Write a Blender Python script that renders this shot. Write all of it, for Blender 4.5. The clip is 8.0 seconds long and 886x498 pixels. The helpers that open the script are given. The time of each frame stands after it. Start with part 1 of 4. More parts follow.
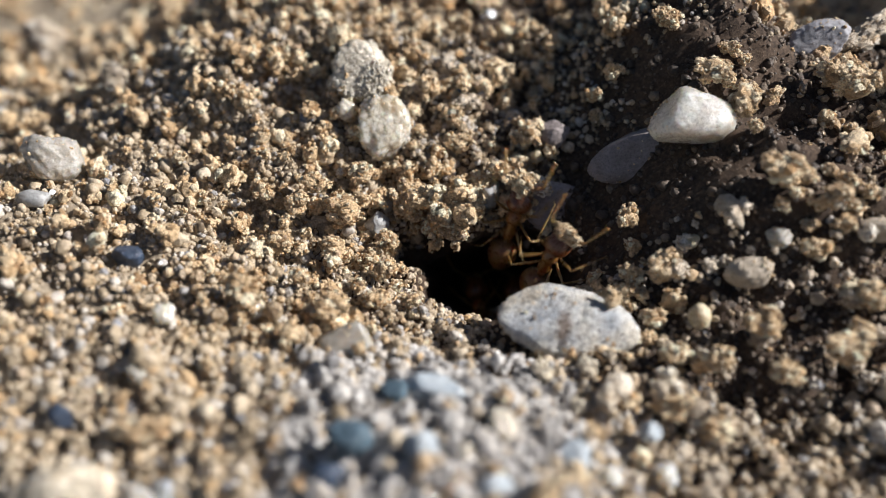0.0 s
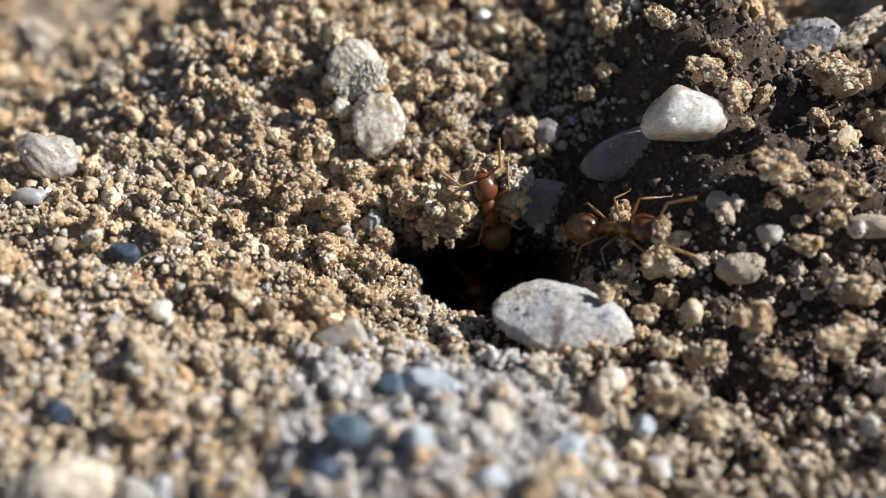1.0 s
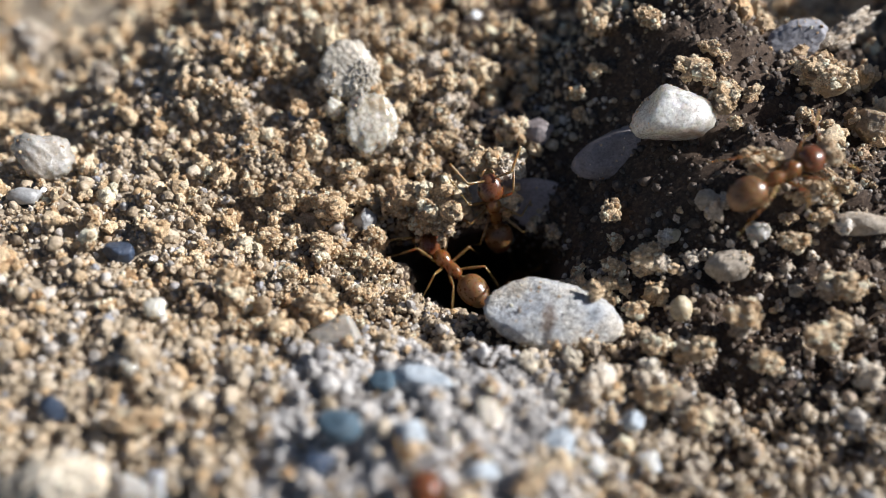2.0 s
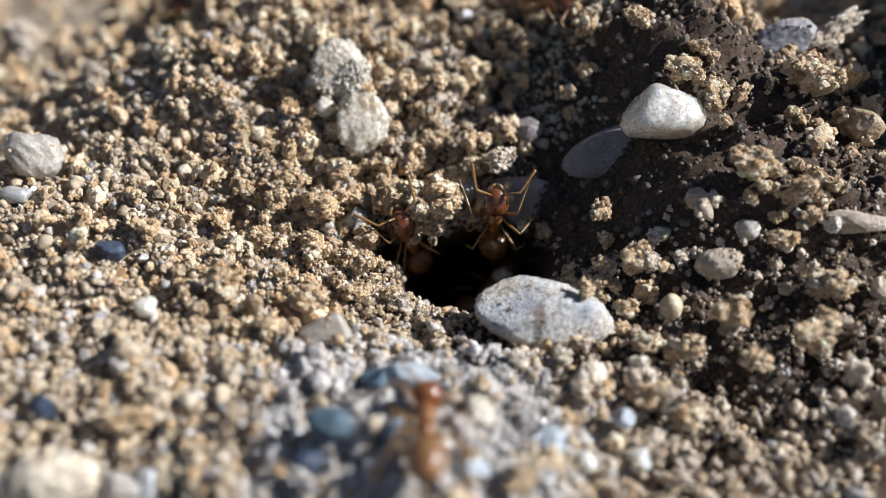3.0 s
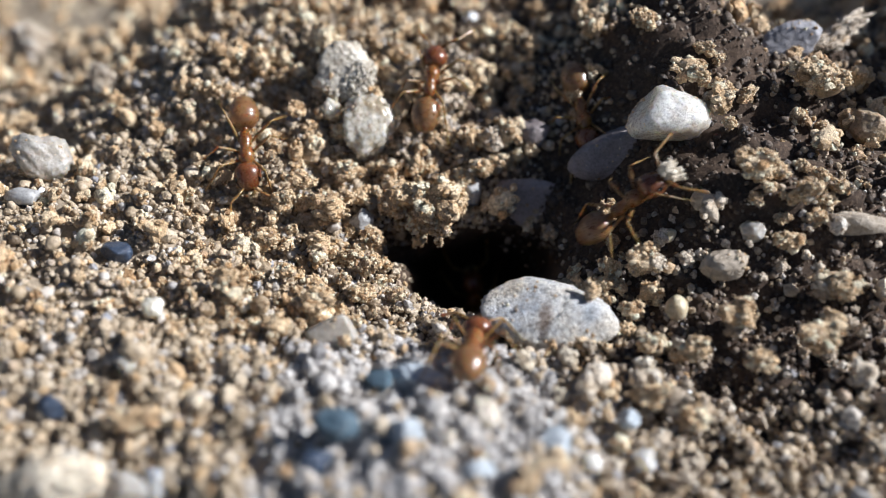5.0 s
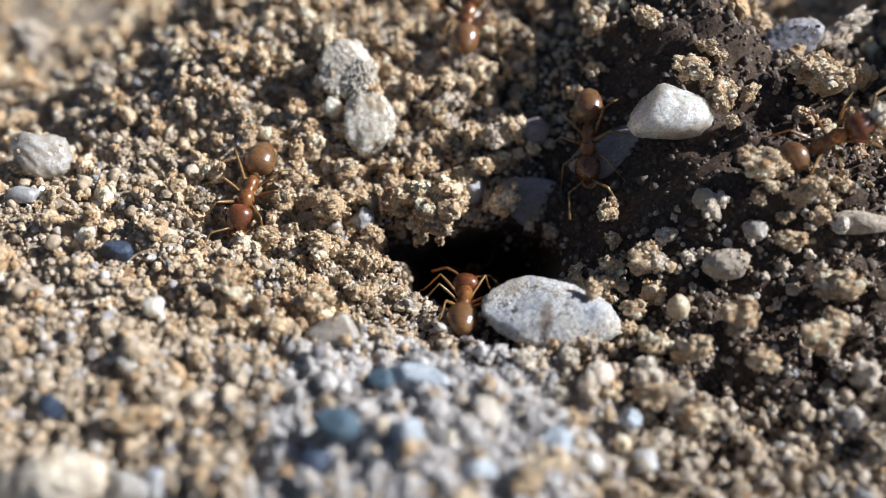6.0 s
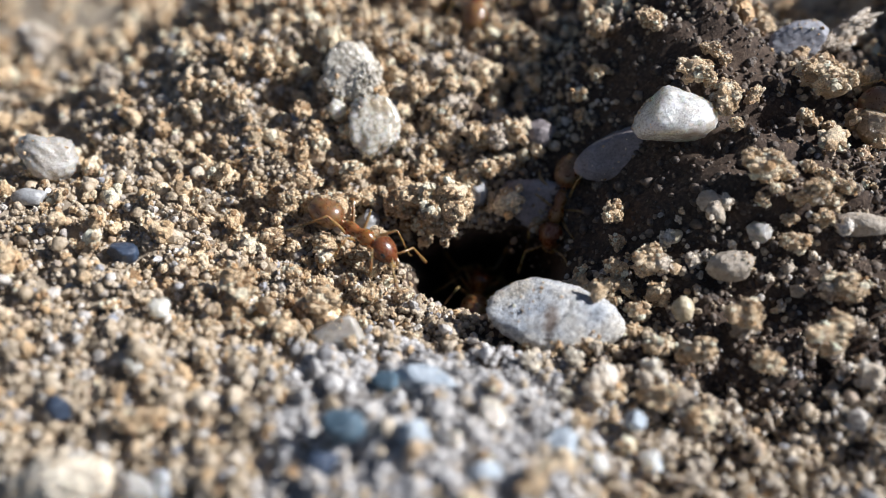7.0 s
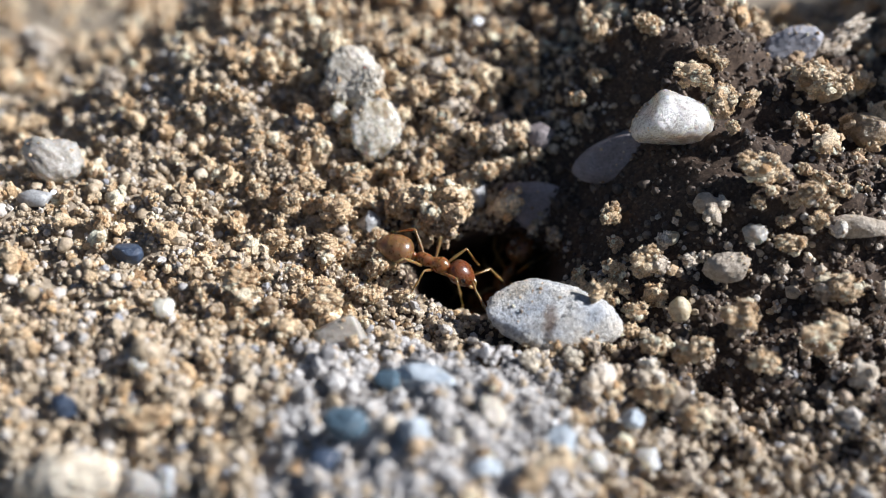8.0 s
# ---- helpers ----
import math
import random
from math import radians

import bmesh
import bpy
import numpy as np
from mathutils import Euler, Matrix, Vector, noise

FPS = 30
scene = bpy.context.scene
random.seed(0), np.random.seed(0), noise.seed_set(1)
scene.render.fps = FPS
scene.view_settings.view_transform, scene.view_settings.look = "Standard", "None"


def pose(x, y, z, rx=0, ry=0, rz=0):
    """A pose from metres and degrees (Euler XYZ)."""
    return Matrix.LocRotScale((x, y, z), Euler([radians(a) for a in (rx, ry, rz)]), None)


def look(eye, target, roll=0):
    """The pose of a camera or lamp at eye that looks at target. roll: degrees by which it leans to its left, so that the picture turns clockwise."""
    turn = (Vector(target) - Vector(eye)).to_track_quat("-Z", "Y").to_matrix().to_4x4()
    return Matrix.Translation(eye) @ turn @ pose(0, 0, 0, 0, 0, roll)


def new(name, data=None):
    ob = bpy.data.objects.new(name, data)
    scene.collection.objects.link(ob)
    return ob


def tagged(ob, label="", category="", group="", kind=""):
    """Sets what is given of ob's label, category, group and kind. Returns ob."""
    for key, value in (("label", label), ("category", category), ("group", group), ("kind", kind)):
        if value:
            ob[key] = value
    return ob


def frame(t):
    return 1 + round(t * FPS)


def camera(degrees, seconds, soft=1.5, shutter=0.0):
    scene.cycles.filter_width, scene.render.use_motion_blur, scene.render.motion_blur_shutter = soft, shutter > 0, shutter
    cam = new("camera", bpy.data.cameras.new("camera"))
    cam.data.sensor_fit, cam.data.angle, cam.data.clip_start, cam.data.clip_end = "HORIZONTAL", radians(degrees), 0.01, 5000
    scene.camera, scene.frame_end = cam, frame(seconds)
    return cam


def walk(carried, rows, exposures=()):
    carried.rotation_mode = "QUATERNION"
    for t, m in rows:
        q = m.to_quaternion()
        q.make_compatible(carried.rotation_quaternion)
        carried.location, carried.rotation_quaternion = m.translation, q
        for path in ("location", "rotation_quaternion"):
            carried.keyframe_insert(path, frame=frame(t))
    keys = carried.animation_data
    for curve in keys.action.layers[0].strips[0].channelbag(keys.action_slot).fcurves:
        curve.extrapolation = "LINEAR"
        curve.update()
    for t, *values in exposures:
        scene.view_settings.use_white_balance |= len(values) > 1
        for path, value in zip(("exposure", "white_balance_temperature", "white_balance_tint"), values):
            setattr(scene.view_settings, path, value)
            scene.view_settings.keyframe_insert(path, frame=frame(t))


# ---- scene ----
def mm(x, y, z, rx=0, ry=0, rz=0):
    """A pose from millimetres and degrees."""
    return pose(x / 1000, y / 1000, z / 1000, rx, ry, rz)


cam = camera(50, 8.0, soft=0.8, shutter=0.4)
cam.data.dof.use_dof = True
cam.data.dof.focus_distance = 0.0246
cam.data.dof.aperture_fstop = 38.0
walk(cam, [
    (0, mm(-0.037, -16.410, 18.651, 41.651, 0.491, 0.716)),
    (0.5, mm(-0.004, -16.627, 18.755, 41.651, 0.277, 0.451)),
    (1, mm(-0.152, -16.662, 18.698, 41.833, 0.091, 0.254)),
    (1.5, mm(-0.017, -16.776, 18.798, 41.907, 0.176, 0.232)),
    (3, mm(-0.009, -16.980, 18.757, 42.108, -0.292, -0.352)),
    (3.5, mm(-0.000, -16.862, 18.727, 42.000, -0.000, 0.000)),
    (4, mm(-0.070, -16.956, 18.810, 41.968, -0.045, -0.090)),
    (4.5, mm(-0.032, -17.062, 18.816, 42.265, -0.090, -0.122)),
    (6, mm(-0.013, -16.950, 18.792, 42.014, -0.030, -0.033)),
    (6.5, mm(-0.042, -17.104, 18.810, 42.213, -0.119, -0.130)),
    (7, mm(-0.072, -16.977, 18.851, 42.082, 0.084, 0.071)),
    (7.5, mm(-0.186, -17.440, 19.137, 41.997, -0.004, -0.157)),
    (8, mm(-0.145, -17.258, 19.052, 42.330, -0.074, 0.024)),
], [(0, 0.52, 6230, 12), (1.5, 0.55, 6060, 12), (3.5, 0.57, 5890, 12), (6.5, 0.58, 5810, 12), (8, 0.64, 5800, 12)])

# ---- light ----
SUN_AZIMUTH, SUN_HEIGHT = 9.0, 33.0
world = bpy.data.worlds.new("sky")
scene.world = world
world.use_nodes = True
sky = world.node_tree.nodes.new("ShaderNodeTexSky")
sky.sky_type, sky.sun_disc = "NISHITA", False
sky.sun_elevation, sky.sun_rotation = radians(SUN_HEIGHT), radians(90 - SUN_AZIMUTH)
world.node_tree.links.new(sky.outputs[0], world.node_tree.nodes["Background"].inputs[0])
world.node_tree.nodes["Background"].inputs[1].default_value = 0.037
sun = new("sun", bpy.data.lights.new("sun", "SUN"))
sun.data.energy, sun.data.angle, sun.data.color = 5.0, radians(0.53), (1.0, 0.96, 0.90)
aim = Vector((math.cos(radians(SUN_AZIMUTH)) * math.cos(radians(SUN_HEIGHT)),
              math.sin(radians(SUN_AZIMUTH)) * math.cos(radians(SUN_HEIGHT)), math.sin(radians(SUN_HEIGHT))))
sun.matrix_world = look(aim, (0, 0, 0))


# ---- materials ----
def material(name):
    m = bpy.data.materials.new(name)
    m.use_nodes = True
    t = m.node_tree
    return m, t, t.nodes["Principled BSDF"]


def noise_node(t, per_mm, detail=3.0, rough=0.6, coords="Object"):
    c, n = t.nodes.new("ShaderNodeTexCoord"), t.nodes.new("ShaderNodeTexNoise")
    n.inputs["Scale"].default_value = per_mm * 1000
    n.inputs["Detail"].default_value, n.inputs["Roughness"].default_value = detail, rough
    t.links.new(c.outputs[coords], n.inputs["Vector"])
    return n


def ramp(t, source, stops, constant=False):
    r = t.nodes.new("ShaderNodeValToRGB")
    r.color_ramp.interpolation = "CONSTANT" if constant else "LINEAR"
    while len(r.color_ramp.elements) < len(stops):
        r.color_ramp.elements.new(0.5)
    for e, (p, c) in zip(r.color_ramp.elements, stops):
        e.position, e.color = p, (*c, 1)
    t.links.new(source, r.inputs[0])
    return r.outputs[0]


def mix(t, kind, amount, a, b):
    n = t.nodes.new("ShaderNodeMix")
    n.data_type, n.blend_type = "RGBA", kind
    for socket, value in ((n.inputs[0], amount), (n.inputs[6], a), (n.inputs[7], b)):
        if isinstance(value, (int, float)):
            socket.default_value = value
        elif isinstance(value, tuple):
            socket.default_value = (*value, 1)
        else:
            t.links.new(value, socket)
    return n.outputs[2]


def bump(t, source, shader, strength, depth_mm, before=None):
    n = t.nodes.new("ShaderNodeBump")
    n.inputs["Strength"].default_value, n.inputs["Distance"].default_value = strength, depth_mm / 1000
    t.links.new(source, n.inputs["Height"])
    if before:
        t.links.new(before, n.inputs["Normal"])
    t.links.new(n.outputs[0], shader.inputs["Normal"])
    return n.outputs[0]


def grain_material(name, stops, speck=0.35, rough=(0.35, 0.8), fine=22.0, relief=0.03):
    """Mineral grains: each island its own tint, with dusty specks and fine relief."""
    m, t, s = material(name)
    g = t.nodes.new("ShaderNodeNewGeometry")
    o = t.nodes.new("ShaderNodeObjectInfo")
    add = t.nodes.new("ShaderNodeMath")
    add.operation = "ADD"
    t.links.new(g.outputs["Random Per Island"], add.inputs[0])
    t.links.new(o.outputs["Random"], add.inputs[1])
    fract = t.nodes.new("ShaderNodeMath")
    fract.operation = "FRACT"
    t.links.new(add.outputs[0], fract.inputs[0])
    tint = ramp(t, fract.outputs[0], stops)
    n1, n2 = noise_node(t, 6.0, 4.0), noise_node(t, fine, 3.0, 0.7)
    dust = ramp(t, n2.outputs["Fac"], [(0.34, (0.45, 0.39, 0.33)), (0.52, (1, 1, 1)), (0.70, (1.40, 1.38, 1.32))])
    broad = ramp(t, n1.outputs["Fac"], [(0.3, (0.72, 0.68, 0.62)), (0.7, (1.1, 1.08, 1.05))])
    c = mix(t, "MULTIPLY", 0.8, mix(t, "MULTIPLY", speck * 2, tint, dust), broad)
    t.links.new(c, s.inputs["Base Color"])
    r = t.nodes.new("ShaderNodeMapRange")
    r.inputs["To Min"].default_value, r.inputs["To Max"].default_value = rough
    t.links.new(fract.outputs[0], r.inputs["Value"])
    t.links.new(r.outputs[0], s.inputs["Roughness"])
    bump(t, n2.outputs["Fac"], s, 1.0, relief * 1.6)
    return m


def stone_material(name, dark, light, per_mm=2.5, rough=0.6, relief=0.03, scatter=0.0, fine=14.0, stain=None, gloss=0.5, facet=0.0, glassy=0.0, specks=0.6):
    m, t, s = material(name)
    relief = relief * 1.5
    n1, n2 = noise_node(t, per_mm, 5.0, 0.65), noise_node(t, fine, 4.0, 0.7)
    c = ramp(t, n1.outputs["Fac"], [(0.32, dark), (0.66, light)])
    c = mix(t, "MULTIPLY", specks, c, ramp(t, n2.outputs["Fac"], [(0.36, (0.52, 0.50, 0.47)), (0.50, (1, 1, 1)), (0.66, (1.15, 1.15, 1.15))]))
    if stain:
        n3 = noise_node(t, per_mm * 0.6, 2.0)
        f = ramp(t, n3.outputs["Fac"], [(0.52, (0, 0, 0)), (0.66, (1, 1, 1))])
        c = mix(t, "MIX", f, c, stain)
    t.links.new(c, s.inputs["Base Color"])
    s.inputs["Roughness"].default_value = rough
    s.inputs["Specular IOR Level"].default_value = gloss
    s.inputs["Transmission Weight"].default_value = glassy
    if scatter:
        s.inputs["Subsurface Weight"].default_value = scatter
        s.inputs["Subsurface Radius"].default_value = (1.0, 0.85, 0.65)
        s.inputs["Subsurface Scale"].default_value = 0.0008 * scatter
    first = bump(t, n2.outputs["Fac"], s, 0.8, relief)
    second = bump(t, n1.outputs["Fac"], s, 0.5, relief * 4, first)
    # broken crystal faces
    if facet:
        cells, c3 = t.nodes.new("ShaderNodeTexVoronoi"), t.nodes.new("ShaderNodeTexCoord")
        cells.inputs["Scale"].default_value = facet * 1000
        t.links.new(c3.outputs["Object"], cells.inputs["Vector"])
        bump(t, cells.outputs["Distance"], s, 0.35, 0.25 / facet, second)
    return m


SAND = [(0.0, (0.157, 0.123, 0.091)), (0.10, (0.388, 0.309, 0.208)), (0.45, (0.524, 0.428, 0.304)), (0.70, (0.629, 0.541, 0.415)),
        (0.78, (0.567, 0.381, 0.192)), (0.84, (0.441, 0.402, 0.364)), (0.94, (0.692, 0.650, 0.587)), (1.0, (0.231, 0.247, 0.293))]
CRUMB = [(0.0, (0.322, 0.199, 0.103)), (0.15, (0.621, 0.439, 0.251)), (0.45, (0.807, 0.605, 0.372)), (0.68, (0.930, 0.765, 0.526)), (0.86, (0.930, 0.920, 0.730)), (0.93, (0.745, 0.462, 0.217)), (1.0, (0.447, 0.368, 0.297))]
GREY_TAN = [(0.0, (0.32, 0.255, 0.19)), (0.18, (0.56, 0.475, 0.37)), (0.5, (0.70, 0.61, 0.49)), (0.72, (0.80, 0.725, 0.61)), (0.86, (0.84, 0.80, 0.73)), (0.93, (0.60, 0.44, 0.27)), (1.0, (0.38, 0.36, 0.34))]
GREYISH = [(0.0, (0.24, 0.235, 0.24)), (0.2, (0.42, 0.41, 0.405)), (0.6, (0.56, 0.545, 0.535)), (0.85, (0.74, 0.73, 0.72)), (1.0, (0.56, 0.48, 0.38))]
MAT = {
    "sand": grain_material("loose_sand", SAND, 0.35, (0.18, 0.8), 15.0),
    "grains": grain_material("rounded_sand_grain", SAND, 0.25, (0.25, 0.6), 14.0, 0.02),
    "crumb": grain_material("clumped_soil", CRUMB, 0.40, (0.25, 0.8), 24.0, 0.045),
    "weathered": grain_material("grey_tan_clump", GREY_TAN, 0.45, (0.25, 0.7), 22.0, 0.03),
    "pale": grain_material("pale_clump", [(0.0, (0.64, 0.55, 0.41)), (0.5, (0.80, 0.72, 0.58)), (1.0, (0.90, 0.85, 0.74))], 0.2, (0.4, 0.8), 16.0, 0.03),
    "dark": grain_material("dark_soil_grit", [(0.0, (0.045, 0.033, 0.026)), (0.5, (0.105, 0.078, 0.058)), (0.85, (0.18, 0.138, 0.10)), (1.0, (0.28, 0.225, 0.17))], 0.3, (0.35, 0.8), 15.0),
    "mound": grain_material("grey_mineral_grit", GREYISH, 0.4, (0.25, 0.7), 16.0, 0.03),
    "clear": stone_material("milky_quartz", (0.68, 0.63, 0.545), (0.96, 0.94, 0.89), 1.6, 0.14, 0.020, 0.9, 15.0, (0.56, 0.49, 0.40), 0.9, 2.6, 0.20, 0.7),
    "cream": stone_material("cream_quartz", (0.64, 0.56, 0.43), (0.95, 0.89, 0.77), 2.2, 0.16, 0.009, 0.6, 9.0, (0.62, 0.52, 0.37), 0.9, 3.2, 0.30, 0.7),
    "flake": stone_material("grey_quartz", (0.62, 0.57, 0.49), (0.84, 0.79, 0.71), 2.0, 0.20, 0.02, 0.4, 12.0, None, 0.6, 0.0, 0.50, 0.4),
    "sparkle": stone_material("sugary_quartz", (0.44, 0.38, 0.295), (0.86, 0.78, 0.64), 3.0, 0.16, 0.025, 0.3, 14.0, None, 0.9, 3.5, 0.15, 0.8),
    "grey": stone_material("grey_grain", (0.29, 0.285, 0.275), (0.46, 0.455, 0.44), 3.0, 0.4, 0.015),
    "greystone": stone_material("soil_stained_stone", (0.19, 0.155, 0.145), (0.38, 0.325, 0.31), 1.2, 0.5, 0.03),
    "dusty": stone_material("dusty_grey_stone", (0.22, 0.215, 0.225), (0.36, 0.35, 0.37), 1.2, 0.6, 0.012, 0.0, 14.0, None, 0.5, 0.0, 0.0, 0.3),
    "chalk": stone_material("yellow_chalk", (0.52, 0.44, 0.32), (0.86, 0.77, 0.62), 1.6, 0.55, 0.06, 0.2, 9.0, (0.50, 0.38, 0.24)),
    "honey": stone_material("honey_quartz", (0.42, 0.34, 0.21), (0.62, 0.54, 0.38), 2.5, 0.3, 0.015, 0.5),
    "mica": stone_material("mica", (0.55, 0.56, 0.56), (0.8, 0.8, 0.8), 4.0, 0.12, 0.004, 0.0, 14.0, None, 1.0),
    "lime2": stone_material("tan_limestone", (0.34, 0.27, 0.19), (0.55, 0.47, 0.37), 2.2, 0.65, 0.04, 0.0, 14.0),
    "amber": stone_material("amber_quartz", (0.40, 0.28, 0.165), (0.66, 0.51, 0.33), 2.5, 0.30, 0.03, 0.3, 12.0, None, 0.5, 3.0, 0.25, 0.7),
    "blue": stone_material("blue_slate", (0.045, 0.080, 0.105), (0.135, 0.20, 0.25), 2.5, 0.4, 0.03),
    "paleblue": stone_material("pale_blue_stone", (0.28, 0.33, 0.38), (0.58, 0.62, 0.64), 3.0, 0.4, 0.03),
    "darkblue": stone_material("dark_slate", (0.022, 0.032, 0.055), (0.075, 0.105, 0.16), 2.5, 0.3, 0.03),
}


def limestone_material():
    """Weathered limestone: blue-grey and cream patches, dark pits, a rusty stain along its crack."""
    m, t, s = material("patchy_limestone")
    n1, n2, n3 = noise_node(t, 0.75, 4.0, 0.6), noise_node(t, 20.0, 4.0, 0.75), noise_node(t, 5.0, 4.0, 0.7)
    c = ramp(t, n1.outputs["Fac"], [(0.34, (0.42, 0.46, 0.51)), (0.42, (0.68, 0.69, 0.70)), (0.52, (0.84, 0.81, 0.75)), (0.66, (0.74, 0.64, 0.50))])
    c = mix(t, "MULTIPLY", 0.8, c, ramp(t, n3.outputs["Fac"], [(0.34, (0.55, 0.53, 0.50)), (0.50, (1, 1, 1)), (0.66, (1.22, 1.20, 1.16))]))
    c = mix(t, "MULTIPLY", 0.9, c, ramp(t, n2.outputs["Fac"], [(0.34, (0.38, 0.34, 0.30)), (0.46, (1, 1, 1)), (0.66, (1.18, 1.18, 1.18))]))
    at, off, size = t.nodes.new("ShaderNodeTexCoord"), t.nodes.new("ShaderNodeVectorMath"), t.nodes.new("ShaderNodeVectorMath")
    off.operation, size.operation = "MULTIPLY_ADD", "LENGTH"
    off.inputs[1].default_value, off.inputs[2].default_value = (2300.0, 1000.0, 0.0), (0.41, 0.05, 0.0)
    t.links.new(at.outputs["Object"], off.inputs[0])
    t.links.new(off.outputs[0], size.inputs[0])
    wobble = t.nodes.new("ShaderNodeMath")
    wobble.operation = "MULTIPLY_ADD"
    wobble.inputs[1].default_value = 0.6
    t.links.new(n3.outputs["Fac"], wobble.inputs[0])
    t.links.new(size.outputs["Value"], wobble.inputs[2])
    c = mix(t, "MIX", ramp(t, wobble.outputs[0], [(0.52, (0.8, 0.8, 0.8)), (0.85, (0, 0, 0))]), c, (0.20, 0.12, 0.075))
    t.links.new(c, s.inputs["Base Color"])
    s.inputs["Roughness"].default_value = 0.38
    first = bump(t, n2.outputs["Fac"], s, 0.9, 0.07)
    bump(t, n3.outputs["Fac"], s, 0.6, 0.14, first)
    return m


MAT["lime"] = limestone_material()


def soil_material():
    m, t, s = material("soil_with_shade_tone")
    n1, n2, n3 = noise_node(t, 0.7, 4.0), noise_node(t, 9.0, 4.0, 0.7), noise_node(t, 30.0, 3.0, 0.7)
    # dark soil base; its tone also paints shade in the hole and past it
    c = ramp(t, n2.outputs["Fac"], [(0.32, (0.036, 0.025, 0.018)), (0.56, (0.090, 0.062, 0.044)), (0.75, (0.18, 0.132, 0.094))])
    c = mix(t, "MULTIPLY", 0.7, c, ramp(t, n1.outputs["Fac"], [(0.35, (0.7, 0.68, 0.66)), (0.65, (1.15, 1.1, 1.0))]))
    # tan sand on the open ground, pale mineral dust on the mound
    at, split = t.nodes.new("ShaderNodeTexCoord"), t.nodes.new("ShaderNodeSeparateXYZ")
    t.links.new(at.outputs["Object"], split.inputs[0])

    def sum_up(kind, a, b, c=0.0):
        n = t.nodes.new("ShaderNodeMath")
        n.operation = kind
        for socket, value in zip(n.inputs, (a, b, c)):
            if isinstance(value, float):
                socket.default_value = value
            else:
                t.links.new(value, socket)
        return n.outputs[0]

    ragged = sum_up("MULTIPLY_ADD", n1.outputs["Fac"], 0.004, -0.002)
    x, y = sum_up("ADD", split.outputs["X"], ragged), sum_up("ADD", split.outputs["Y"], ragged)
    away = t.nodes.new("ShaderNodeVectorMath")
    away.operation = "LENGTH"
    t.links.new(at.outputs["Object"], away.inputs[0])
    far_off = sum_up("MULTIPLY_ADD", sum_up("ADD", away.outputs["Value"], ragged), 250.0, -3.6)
    tan_ground = ramp(t, sum_up("MAXIMUM", sum_up("MULTIPLY_ADD", x, -160.0, -0.37), far_off), [(0.0, (0, 0, 0)), (0.5, (1, 1, 1))])
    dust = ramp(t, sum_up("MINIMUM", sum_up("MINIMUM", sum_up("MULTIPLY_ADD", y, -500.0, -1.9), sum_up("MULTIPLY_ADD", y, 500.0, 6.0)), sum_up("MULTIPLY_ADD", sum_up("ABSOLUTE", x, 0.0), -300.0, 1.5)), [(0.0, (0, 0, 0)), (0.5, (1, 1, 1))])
    c = mix(t, "MIX", tan_ground, c, mix(t, "MULTIPLY", 0.7, (0.40, 0.33, 0.24), ramp(t, n2.outputs["Fac"], [(0.32, (0.4, 0.36, 0.32)), (0.6, (1, 1, 1))])))
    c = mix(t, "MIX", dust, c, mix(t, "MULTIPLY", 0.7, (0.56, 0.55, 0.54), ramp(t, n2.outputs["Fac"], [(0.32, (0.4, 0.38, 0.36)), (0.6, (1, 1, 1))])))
    t.links.new(c, s.inputs["Base Color"])
    s.inputs["Roughness"].default_value = 0.85
    s.inputs["Specular IOR Level"].default_value = 0.25
    first = bump(t, n3.outputs["Fac"], s, 0.7, 0.02)
    bump(t, n2.outputs["Fac"], s, 0.7, 0.05, first)
    return m


def ant_material(name, dark, light, rough, scatter, clear=0.0, banded=False):
    """Translucent chitin with a thin film of soil dust on it."""
    m, t, s = material(name)
    n1, n2, n3 = noise_node(t, 1.6, 2.0), noise_node(t, 40.0, 2.0), noise_node(t, 9.0, 4.0, 0.7)
    shell = ramp(t, n1.outputs["Fac"], [(0.25, dark), (0.75, light)])
    if banded:
        # pale hind edges of the plates round the gaster
        at, split, wave = t.nodes.new("ShaderNodeTexCoord"), t.nodes.new("ShaderNodeSeparateXYZ"), t.nodes.new("ShaderNodeMath")
        t.links.new(at.outputs["Object"], split.inputs[0])
        wave.operation = "PINGPONG"
        wave.inputs[1].default_value = 0.000125
        t.links.new(split.outputs["Y"], wave.inputs[0])
        scaled = t.nodes.new("ShaderNodeMath")
        scaled.operation = "MULTIPLY"
        scaled.inputs[1].default_value = 8000.0
        t.links.new(wave.outputs[0], scaled.inputs[0])
        shell = mix(t, "MIX", ramp(t, scaled.outputs[0], [(0.0, (0.10, 0.10, 0.10)), (0.20, (0, 0, 0))]), shell, (0.50, 0.32, 0.15))
    dusty = ramp(t, n3.outputs["Fac"], [(0.66, (0, 0, 0)), (0.82, (0.35, 0.35, 0.35))])
    t.links.new(mix(t, "MIX", dusty, shell, (0.34, 0.26, 0.17)), s.inputs["Base Color"])
    r = t.nodes.new("ShaderNodeMapRange")
    r.inputs["From Min"].default_value, r.inputs["From Max"].default_value = 0.4, 0.7
    r.inputs["To Min"].default_value, r.inputs["To Max"].default_value = rough, rough + 0.2
    t.links.new(n3.outputs["Fac"], r.inputs["Value"])
    t.links.new(r.outputs[0], s.inputs["Roughness"])
    s.inputs["Coat Weight"].default_value, s.inputs["Coat Roughness"].default_value = 0.3, 0.14
    s.inputs["Transmission Weight"].default_value = clear
    s.inputs["Subsurface Weight"].default_value = scatter
    s.inputs["Subsurface Radius"].default_value = (1.0, 0.35, 0.12)
    s.inputs["Subsurface Scale"].default_value = 0.0005
    bump(t, n2.outputs["Fac"], s, 0.25, 0.005)
    return m


